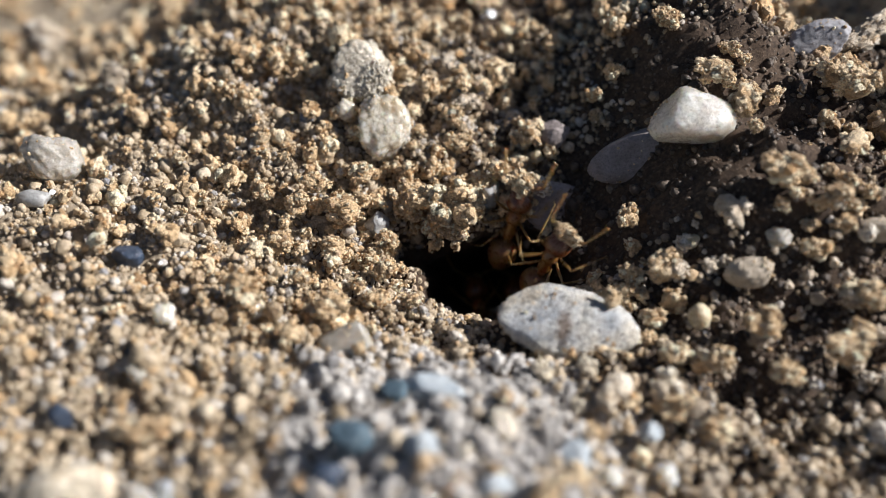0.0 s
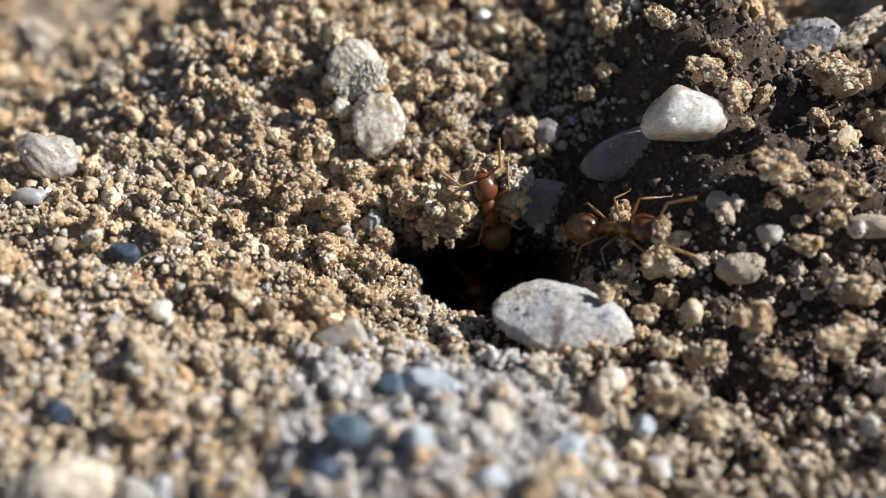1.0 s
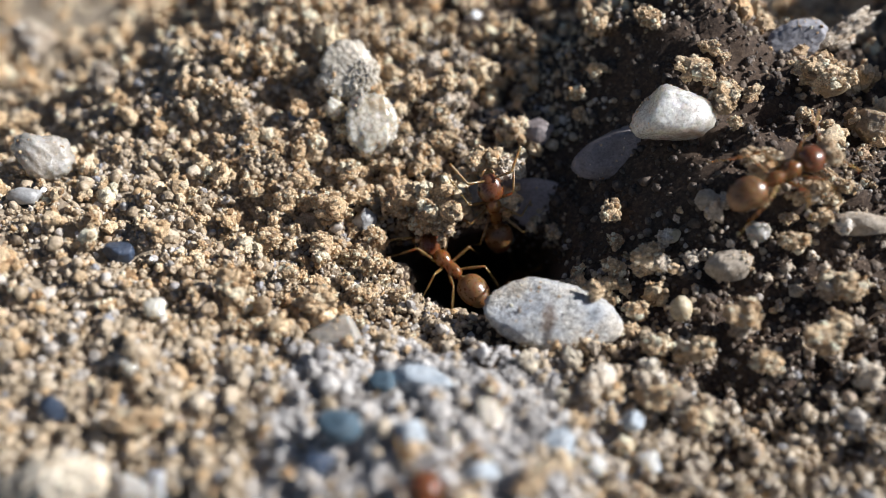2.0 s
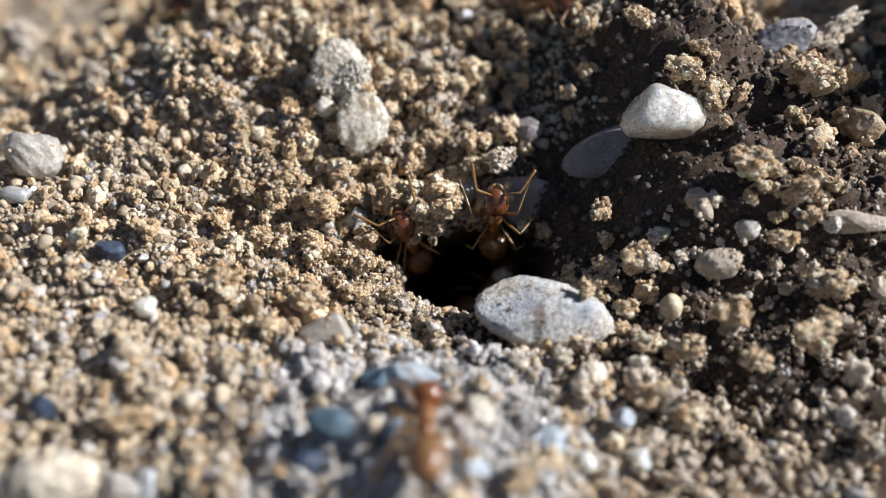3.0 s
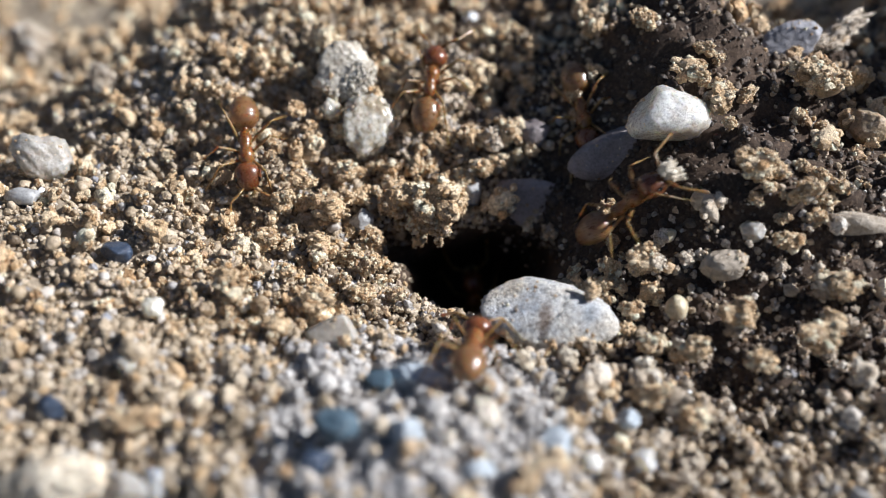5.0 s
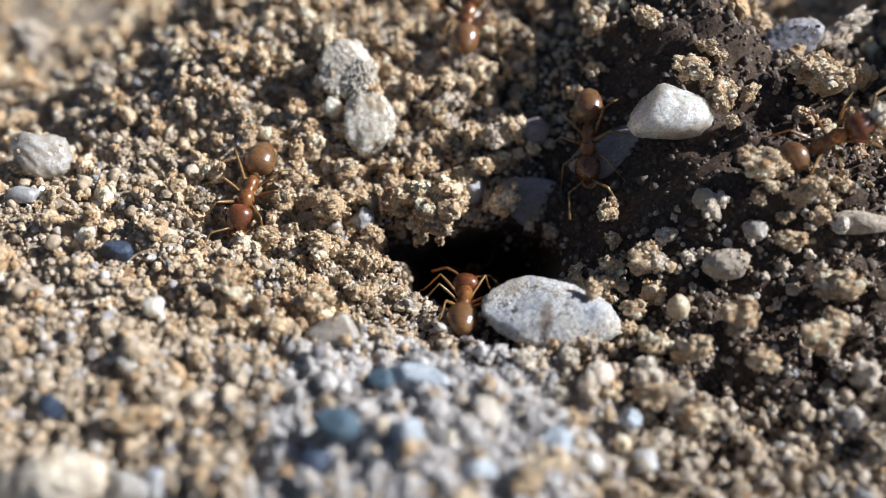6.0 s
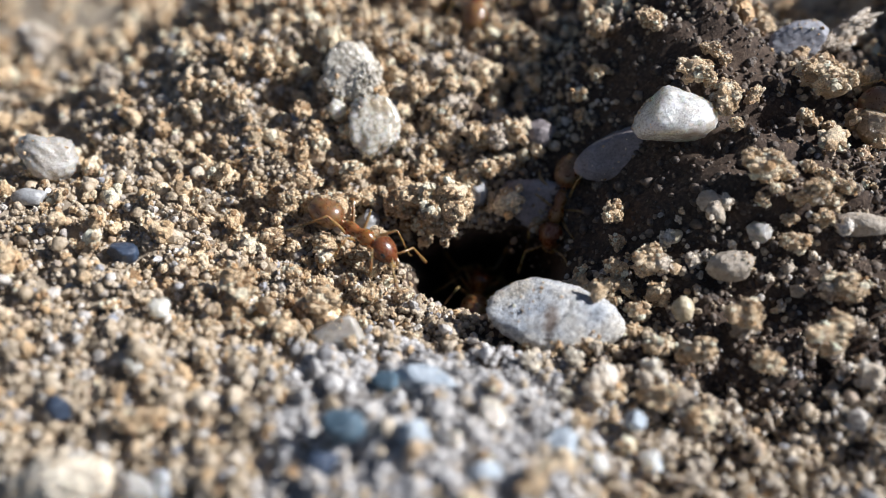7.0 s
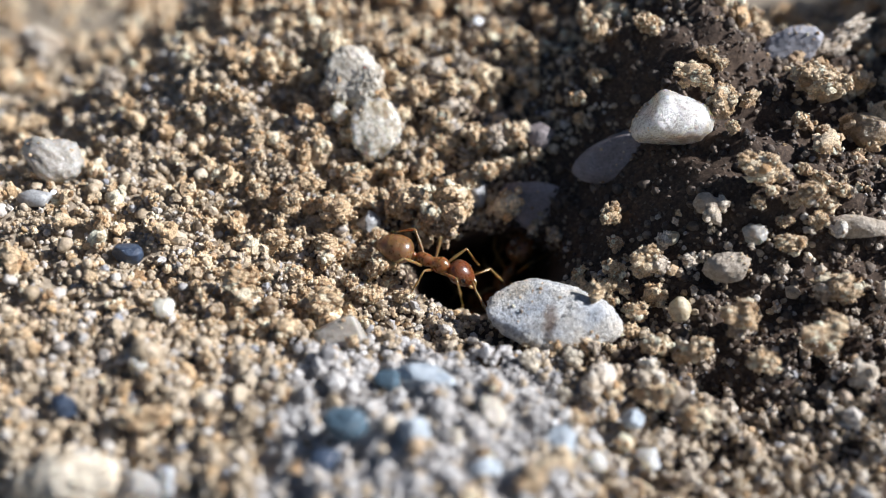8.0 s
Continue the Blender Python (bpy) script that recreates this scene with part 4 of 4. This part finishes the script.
glint_flake(0.68, -7.54, 0.15, "tiny bright flake added to glint in the sun")
glint_flake(-10.46, 0.81, 0.18, "tiny bright flake added to glint in the sun")
glint_flake(3.22, -1.65, 0.12, "tiny bright flake added to glint in the sun")
glint_flake(-8.01, -1.09, 0.20, "tiny bright flake added to glint in the sun")
glint_flake(5.68, -4.65, 0.15, "tiny bright flake added to glint in the sun")
glint_flake(-0.42, -7.94, 0.12, "tiny bright flake added to glint in the sun")
glint_flake(0.71, -7.63, 0.14, "tiny bright flake added to glint in the sun")
glint_flake(2.33, -6.12, 0.10, "tiny bright flake added to glint in the sun")
glint_flake(2.08, -6.62, 0.10, "tiny bright flake added to glint in the sun")
glint_flake(-4.42, -7.34, 0.11, "tiny bright flake added to glint in the sun")
glint_flake(-7.67, -7.04, 0.12, "tiny bright flake added to glint in the sun")
glint_flake(3.26, -5.24, 0.09, "tiny bright flake added to glint in the sun")
glint_flake(-1.08, -6.50, 0.08, "tiny bright flake added to glint in the sun")
glint_flake(1.52, -5.40, 0.09, "tiny bright flake added to glint in the sun")
glint_flake(-2.74, -5.59, 0.09, "tiny bright flake added to glint in the sun")
glint_flake(-7.27, -1.35, 0.12, "tiny bright flake added to glint in the sun")
glint_flake(5.73, -4.75, 0.10, "tiny bright flake added to glint in the sun")


# ---- ants ----
ANT_SIZE = 0.90


def am(x, y, z, rx=0, ry=0, rz=0):
    """A pose on an ant's body, before it is brought to size."""
    return mm(ANT_SIZE * x, ANT_SIZE * y, ANT_SIZE * z, rx, ry, rz)


def part(name, bm, mat, parent, label=""):
    """One mesh under an ant or one of its parts."""
    bmesh.ops.scale(bm, vec=(0.001 * ANT_SIZE,) * 3, verts=bm.verts)
    me = bpy.data.meshes.new(name)
    bm.to_mesh(me)
    bm.free()
    for p in me.polygons:
        p.use_smooth = True
    me.materials.append(mat)
    ob = new(name, me)
    ob.parent = parent
    return tagged(ob, label)


def spun(profile, sides=20, squash=1.0):
    """A body of revolution along y from (y, radius) pairs; squash flattens it in height."""
    bm = bmesh.new()
    rings = []
    for y, r in profile:
        rings.append([bm.verts.new((r * math.cos(2 * math.pi * k / sides), y, squash * r * math.sin(2 * math.pi * k / sides))) for k in range(sides)])
    for a, b in zip(rings, rings[1:]):
        for k in range(sides):
            bm.faces.new((a[k], a[(k + 1) % sides], b[(k + 1) % sides], b[k]))
    bm.faces.new(rings[0])
    bm.faces.new(rings[-1][::-1])
    bmesh.ops.recalc_face_normals(bm, faces=bm.faces)
    return bm


def egg(length, width, lean=0.0, rings=14):
    """(y, radius) pairs of an egg, fuller to the front for a positive lean."""
    out = []
    for k in range(rings + 1):
        a = math.pi * k / rings
        y = -math.cos(a)
        out.append((y * length / 2, max(0.004, width / 2 * math.sin(a) ** 0.85 * (1 + lean * y))))
    return out


def tube(points, radii, sides=8, bm=None):
    """A limb through points."""
    bm = bm or bmesh.new()
    rings = []
    pts = [Vector(p) for p in points]
    for k, (p, r) in enumerate(zip(pts, radii)):
        d = (pts[min(k + 1, len(pts) - 1)] - pts[max(k - 1, 0)]).normalized()
        u = d.cross(Vector((0.3, 0.2, 1))).normalized()
        w = d.cross(u)
        rings.append([bm.verts.new(p + r * (math.cos(a) * u + math.sin(a) * w)) for a in (2 * math.pi * j / sides for j in range(sides))])
    for a, b in zip(rings, rings[1:]):
        for k in range(sides):
            bm.faces.new((a[k], a[(k + 1) % sides], b[(k + 1) % sides], b[k]))
    bm.faces.new(rings[0])
    bm.faces.new(rings[-1][::-1])
    bmesh.ops.recalc_face_normals(bm, faces=bm.faces)
    return bm


def moved(bm, m):
    bmesh.ops.transform(bm, matrix=m, verts=bm.verts)
    return bm


HIPS = [(0.17, 0.34, 0.42), (0.19, 0.05, 0.40), (0.17, -0.26, 0.42)]
KNEES = [(0.50, 0.48, 0.42), (0.58, -0.12, 0.44), (0.50, -0.54, 0.48)]
FEET = [(0.36, 0.55, -0.88), (0.50, -0.14, -0.86), (0.44, -0.80, -0.92)]


def make_ant(label):
    """A small amber ant, 3 mm long, facing +y, its feet at z = 0."""
    ant = new("ant")
    ant.empty_display_size = 0.001
    tagged(ant, label, "ant", "ants at the nest")
    thorax = spun([(-0.52, 0.07), (-0.46, 0.15), (-0.30, 0.195), (-0.12, 0.18), (-0.02, 0.145), (0.08, 0.19), (0.24, 0.25), (0.38, 0.225), (0.50, 0.14), (0.58, 0.07)], 20, 1.1)
    part("thorax", moved(thorax, Matrix.Translation((0, 0, 0.52))), ANT_BODY, ant, "amber thorax")
    waist = spun([(-0.10, 0.05), (-0.06, 0.10), (0, 0.12), (0.06, 0.09), (0.12, 0.05)], 14, 1.35)
    part("waist", moved(waist, Matrix.Translation((0, -0.60, 0.48))), ANT_BODY, ant)
    gaster = spun(egg(1.10, 0.90, 0.12, 40), 28, 0.9)
    for v in gaster.verts:
        y = v.co.y
        for edge in (0.16, -0.10, -0.30):
            v.co *= 1 - 0.025 * math.exp(-((y - edge) / 0.04) ** 2)
    part("gaster", moved(gaster, Matrix.Translation((0, -1.16, 0.52)) @ Matrix.Rotation(radians(6), 4, "X")), ANT_REAR, ant, "glossy translucent brown gaster")
    head = spun(egg(0.86, 0.78, -0.16, 18), 24, 0.84)
    head = part("head", head, ANT_HEAD, ant, "reddish brown head")
    head.matrix_basis = am(0, 0.93, 0.49, -26, 0, 0)
    for side in (-1, 1):
        eye = bmesh.new()
        bmesh.ops.create_uvsphere(eye, u_segments=12, v_segments=8, radius=0.085)
        part("eye", moved(eye, Matrix.Translation((side * 0.335, 0.06, 0.115)) @ Matrix.Diagonal((0.5, 1.1, 0.9, 1))), ANT_EYE, head, "small black eye")
        jaw = tube([(side * 0.16, 0.30, -0.02), (side * 0.18, 0.42, -0.02), (side * 0.12, 0.51, -0.02), (side * 0.02, 0.56, -0.02)], [0.05, 0.06, 0.05, 0.02])
        part("jaw", jaw, ANT_LIMB, head)
        # the feeler is set on its socket, so that it swings there
        pts = [(0, 0, 0), (side * 0.20, 0.18, 0.14), (side * 0.42, 0.34, 0.24), (side * 0.46, 0.38, 0.24)]
        rad = [0.030, 0.034, 0.042, 0.040]
        for k in range(1, 11):
            pts.append((side * (0.46 + 0.012 * k), 0.38 + 0.075 * k, 0.24 - 0.016 * k))
            rad.append((0.028 if k % 2 else 0.036) + 0.0018 * k)
        feeler = part("feeler", tube(pts, rad), ANT_LIMB, head, "yellow elbowed feeler")
        feeler.matrix_basis = am(side * 0.10, 0.27, 0.14)
        for hip, knee, foot in zip(HIPS, KNEES, FEET):
            k = Vector((side * knee[0], knee[1], knee[2]))
            thigh = tube([(0, 0, 0), 0.12 * k + Vector((0, 0, -0.03)), 0.3 * k, 0.6 * k, 0.92 * k, k], [0.058, 0.042, 0.042, 0.050, 0.034, 0.030])
            leg = part("leg", thigh, ANT_LIMB, ant)
            leg.matrix_basis = am(side * hip[0], hip[1], hip[2])
            t = Vector((side * foot[0], foot[1], foot[2]))
            shin = tube([k, k + 0.15 * t, k + 0.38 * t, k + 0.52 * t, k + 0.56 * t + Vector((0, 0, -0.02)),
                         k + 0.78 * t + Vector((side * 0.02, 0, -0.01)), k + 0.95 * t, k + t + Vector((side * 0.08, 0.0, 0.02))],
                        [0.027, 0.030, 0.034, 0.027, 0.019, 0.017, 0.018, 0.011])
            part("shin", shin, ANT_LIMB, leg)
    return ant


ants = [make_ant(label) for label in (
    "amber ant hauling a soil lump out of the hole",
    "amber ant leaving the hole over the crumbs",
    "amber ant climbing from the hole past a quartz flake",
    "amber ant carrying a pale crumb in its jaws",
    "amber ant crossing the grey mound into the hole",
    "amber ant returning over the sand to the hole",
    "amber ant coming down the shaded slope to the hole")]
carried = [lump(mm(0, 0, 0), (1.20, 1.10, 1.0), 61, "tan soil lump dug out and dropped by an ant"),
           lump(mm(0, 0, 0), (1.15, 1.10, 1.0), 62, "small greyish soil lump dug out and dropped by an ant", "weathered"),
           lump(mm(0, 0, 0), (0.94, 0.86, 0.82), 63, "pale rounded crumb held in an ant's jaws", "pale"),
           lump(mm(0, 0, 0), (0.90, 0.80, 0.78), 64, "tan soil crumb carried away in an ant's jaws")]

make_mound_grit()
make_crumbs()
make_round_grains()
make_dark_grit()
make_fine_sand()


# ---- what moves ----
def place_at(thing, t):
    scene.frame_set(frame(t))
    return Matrix.LocRotScale(thing.location, thing.rotation_quaternion, None)


def gait(ant, phase):
    """Legs step in turn with the ant's speed, and the feelers sweep."""
    times = [k * 0.1 for k in range(81)]
    spots = [place_at(ant, t).translation for t in times]
    stride, walked = [0.0], 0.0
    for a, b in zip(spots, spots[1:]):
        walked += (b - a).length * 1000
        stride.append(walked)
    pace = [min(1.0, 0.15 + 4.0 * (stride[min(k + 1, 80)] - stride[max(k - 1, 0)]) / 2) for k in range(81)]
    legs = [o for o in ant.children if o.name.startswith("leg")]
    for n, leg in enumerate(legs):
        base, side = leg.matrix_basis.copy(), -1 if n < 3 else 1
        beat = math.pi * ((n % 3 + (n >= 3)) % 2)
        rows = []
        for t, s, p in zip(times, stride, pace):
            a = 2 * math.pi * s / 0.8 + 1.5 * t + beat + phase
            rows.append((t, base @ pose(0, 0, 0, 0, -side * 7 * p * max(0.0, math.cos(a)), side * 15 * p * math.sin(a))))
        walk(leg, rows)
    head = [o for o in ant.children if o.name.startswith("head")][0]
    for n, feeler in enumerate(o for o in head.children if o.name.startswith("feeler")):
        base, side = feeler.matrix_basis.copy(), -1 if n == 0 else 1
        walk(feeler, [(t, base @ pose(0, 0, 0, 14 * math.sin(7 * t + phase + 2 * n), 0, side * (-12 + 16 * math.sin(5 * t + 1.7 * n + phase)))) for t in times])


def motions():
    walk(ants[0], [
        (0, mm(1.57, 1.46, -0.08, 76, 9, -20)),
        (0.2, mm(0.98, 1.99, 0.25, 81, -4, 4)),
        (0.5, mm(0.92, 2.02, 0.26, 71, -10, 12)),
        (1, mm(0.89, 1.64, 0.27, 84, -11, 15)),
        (1.5, mm(1.04, 1.66, 0.41, 80, -10, 13)),
        (2.8, mm(1.57, 1.20, 0.22, 97, -3, -0)),
        (3.5, mm(1.74, 1.33, 0.25, 86, 3, -11)),
        (3.9, mm(1.84, 1.17, 0.13, 86, 4, -13)),
        (4.2, mm(1.16, 1.06, -0.60, 91, 2, -7)),
        (4.5, mm(0.80, 0.90, -2.98, 46, 4, 13)),
        (5.2, mm(0.97, 1.61, -4.05, 68, -1, 5)),
        (8, mm(0.81, 1.61, -4.00, 64, -1, 7)),
    ])
    walk(ants[1], [
        (0, mm(2.59, 0.17, -0.09, 84, 16, -38)),
        (0.2, mm(3.20, 0.52, -0.04, 54, 27, -69)),
        (0.5, mm(3.57, -0.08, 0.41, 32, -8, -73)),
        (1, mm(4.41, -0.16, 0.84, 34, 26, -105)),
        (1.5, mm(5.33, -0.52, 1.46, 26, 20, -98)),
        (1.7, mm(6.59, -0.42, 2.09, 36, 27, -84)),
        (2, mm(8.12, -0.20, 2.69, 15, 18, -60)),
        (2.4, mm(12.17, 3.40, 1.94, 11, 34, -44)),
        (2.8, mm(14.69, 4.45, 2.98, 50, 12, -55)),
        (8, mm(16.09, 3.86, 5.35, 57, 21, -57)),
    ])
    walk(ants[2], [
        (0, mm(0.63, 0.81, -3.69, 38, -4, 10)),
        (1, mm(0.74, 0.61, -3.62, 36, 3, 15)),
        (1.2, mm(0.80, 0.20, -2.81, 26, 0, 12)),
        (1.5, mm(0.82, 0.04, -1.91, 34, -3, 12)),
        (1.7, mm(0.52, -0.01, -1.41, 27, -0, 29)),
        (2.3, mm(-0.33, 0.33, -0.94, 10, 5, 48)),
        (2.8, mm(-0.73, 1.14, -0.74, 91, -9, 18)),
        (3, mm(-0.94, 1.15, -0.49, 90, -15, 29)),
        (3.2, mm(-0.57, 1.13, -0.03, 80, -5, 10)),
        (3.5, mm(-0.62, 1.05, 0.68, 20, 8, 6)),
        (4, mm(-0.75, 2.13, 1.02, 31, 6, 3)),
        (4.5, mm(-0.66, 3.19, 1.55, 33, 5, -1)),
        (5.2, mm(-0.09, 4.81, 2.01, 16, 0, -9)),
        (5.8, mm(0.50, 6.20, 2.21, 3, 2, -7)),
        (6.5, mm(1.15, 8.63, 1.69, 11, -3, -6)),
        (7, mm(0.99, 9.17, 1.68, 15, -1, -7)),
        (8, mm(2.13, 11.52, 1.09, -4, 4, -7)),
    ])
    walk(ants[3], [
        (0, mm(1.54, 0.94, -3.92, 35, 1, -14)),
        (2.5, mm(2.01, 0.91, -3.78, 31, -2, -33)),
        (3, mm(1.72, 1.02, -3.01, 28, 6, -49)),
        (3.2, mm(1.69, 0.81, -2.59, 23, 14, -57)),
        (3.5, mm(1.81, 0.56, -2.11, 24, 8, -57)),
        (3.8, mm(2.04, 0.37, -1.58, 31, 4, -49)),
        (4, mm(2.07, -0.09, -1.01, 33, -10, -28)),
        (4.2, mm(2.57, -0.04, -0.54, 29, -15, -35)),
        (4.5, mm(3.51, -0.28, 0.33, 37, -8, -70)),
        (4.7, mm(3.62, 0.12, 0.65, 42, -1, -64)),
        (5.2, mm(6.12, -0.04, 2.06, 37, 6, -75)),
        (5.8, mm(8.63, 0.34, 2.85, 13, 32, -70)),
        (6.2, mm(10.58, 2.00, 2.43, 40, 9, -61)),
        (6.5, mm(11.09, 3.12, 2.20, -6, 36, -52)),
        (7, mm(12.27, 3.65, 2.35, 7, 34, -60)),
        (8, mm(14.33, 4.53, 2.89, 41, 15, -70)),
    ])
    walk(ants[4], [
        (0, mm(-0.58, -9.46, 1.73, -4, -10, -0)),
        (2, mm(-0.38, -9.06, 2.00, 1, -6, -3)),
        (2.8, mm(-0.37, -7.59, 2.00, -12, 10, -1)),
        (3.5, mm(0.27, -5.50, 1.52, -21, -7, 1)),
        (4, mm(0.32, -5.19, 1.48, -26, -8, -11)),
        (4.5, mm(0.64, -4.58, 0.90, -16, -10, -33)),
        (5.2, mm(0.75, -4.07, 1.03, -30, -6, 1)),
        (5.8, mm(0.62, -2.13, -0.24, -25, 0, -2)),
        (6.2, mm(0.46, -1.17, -1.16, -19, 6, -9)),
        (6.5, mm(0.72, -0.25, -1.85, -22, -5, -4)),
        (7, mm(0.74, 0.23, -2.68, -25, 13, -14)),
        (7.5, mm(1.05, 0.98, -4.17, -12, -6, -5)),
        (8, mm(1.04, 1.44, -4.21, 1, -0, -6)),
    ])
    walk(ants[5], [
        (0, mm(-10.04, 15.39, -2.13, 16, 10, -169)),
        (2.5, mm(-8.76, 12.04, -0.29, 12, 10, -169)),
        (3.5, mm(-7.96, 8.96, 1.03, -11, 17, -160)),
        (4, mm(-5.88, 5.39, 2.19, -38, 9, -153)),
        (4.5, mm(-5.46, 3.38, 1.90, -18, 4, -163)),
        (5.2, mm(-5.24, 1.86, 1.17, -26, -9, -174)),
        (5.8, mm(-5.20, 1.09, 0.81, -14, -14, 170)),
        (6.2, mm(-5.03, 1.01, 0.84, -16, -14, 171)),
        (6.5, mm(-4.15, 1.04, 0.80, -17, -9, -150)),
        (7, mm(-2.45, -0.20, 0.40, -13, -13, -118)),
        (7.2, mm(-1.84, -0.73, 0.36, -3, -14, -126)),
        (7.5, mm(-1.25, -0.90, 0.09, -4, -15, -115)),
        (8, mm(-0.51, -0.67, -0.14, -12, -5, -106)),
    ])
    walk(ants[6], [
        (0, mm(1.79, 17.62, 0.08, -4, 4, -146)),
        (2.5, mm(3.19, 12.45, 0.92, 4, 15, -144)),
        (3, mm(3.59, 7.35, 2.53, 21, 29, -138)),
        (3.5, mm(3.31, 6.27, 2.26, 18, 33, -128)),
        (4, mm(3.44, 5.04, 2.07, -0, 37, -152)),
        (4.5, mm(3.80, 4.23, 1.82, -30, 29, -177)),
        (5.2, mm(4.11, 3.49, 1.36, -32, 23, 176)),
        (5.8, mm(4.10, 2.65, 1.42, -28, 25, 171)),
        (6.2, mm(4.13, 2.43, 1.14, -24, 19, 163)),
        (6.5, mm(4.00, 2.11, 0.84, -20, 24, 161)),
        (6.8, mm(3.44, 1.80, 0.47, -31, 12, 149)),
        (7, mm(3.29, 1.68, -0.19, -38, 12, 149)),
        (7.5, mm(2.76, 1.38, -1.44, -47, -2, 143)),
        (8, mm(1.87, 1.05, -2.42, -42, -2, 146)),
    ])
    walk(carried[0], [
        (0, mm(1.59, 1.35, 1.41, 0, 0, 0)),
        (0.2, mm(1.21, 1.98, 1.55, 0, 10, 10)),
        (0.5, mm(0.99, 2.32, 1.62, 10, 10, 30)),
        (1, mm(0.84, 1.96, 1.32, 0, 0, 40)),
        (1.5, mm(0.91, 2.00, 1.48, 10, 0, 40)),
        (2.8, mm(0.99, 2.64, 1.30, 30, 20, 60)),
        (3.5, mm(0.97, 3.25, 1.33, 39, 30, 70)),
        (4, mm(0.86, 3.25, 1.19, 49, 30, 70)),
        (8, mm(0.76, 3.37, 1.30, 49, 30, 70)),
    ])
    walk(carried[1], [
        (0, mm(2.04, 1.55, 0.96, 0, 0, 0)),
        (0.2, mm(1.82, 1.67, 1.03, 0, 0, 10)),
        (0.5, mm(1.74, 1.84, 1.06, 0, 10, 20)),
        (1, mm(1.77, 1.76, 0.99, 10, 10, 20)),
        (1.5, mm(1.80, 1.81, 1.06, 0, 10, 10)),
        (2.8, mm(1.79, 2.17, 1.14, 20, 10, 40)),
        (3.2, mm(1.72, 2.35, 1.27, 20, 10, 40)),
        (3.5, mm(1.51, 3.12, 1.24, 30, 20, 60)),
        (4, mm(1.40, 3.24, 1.08, 28, 20, 70)),
        (8, mm(1.32, 3.34, 1.20, 28, 20, 70)),
    ])
    held = [
        (0, mm(1.17, 0.94, -3.87, 20, 10, 0)),
        (2.5, mm(1.71, 0.82, -3.52, 20, 10, 0)),
        (3, mm(1.92, 0.67, -2.01, 20, 10, 10)),
        (3.2, mm(1.88, 0.03, -0.93, 20, 10, 20)),
        (3.4, mm(2.00, -0.63, -0.03, 20, 10, 20)),
        (3.5, mm(2.15, -0.56, 0.07, 20, 10, 20)),
        (3.6, mm(2.36, -0.59, 0.18, 20, 10, 25)),
        (3.8, mm(2.69, -0.24, -0.01, 20, 10, 30)),
        (4, mm(2.72, 0.51, 0.25, 20, 20, 30)),
        (4.2, mm(3.37, 0.57, 0.55, 18, 20, 30)),
        (4.3, mm(3.78, 0.37, 0.86, 16, 10, 30)),
        (4.5, mm(4.41, -0.00, 1.40, 14, 10, 30)),
    ]
    for k in range(47, 81):
        held.append((k * 0.1, place_at(ants[3], k * 0.1) @ am(0, 1.50, 0.52, 20, 10, 30)))
    walk(carried[2], held)
    walk(carried[3], [(k * 0.1, place_at(ants[1], k * 0.1) @ am(0, 1.42, 0.50, 10, 20, 40)) for k in range(81)])
    for k, ant in enumerate(ants):
        gait(ant, 1.3 * k)
    scene.frame_set(1)


motions()
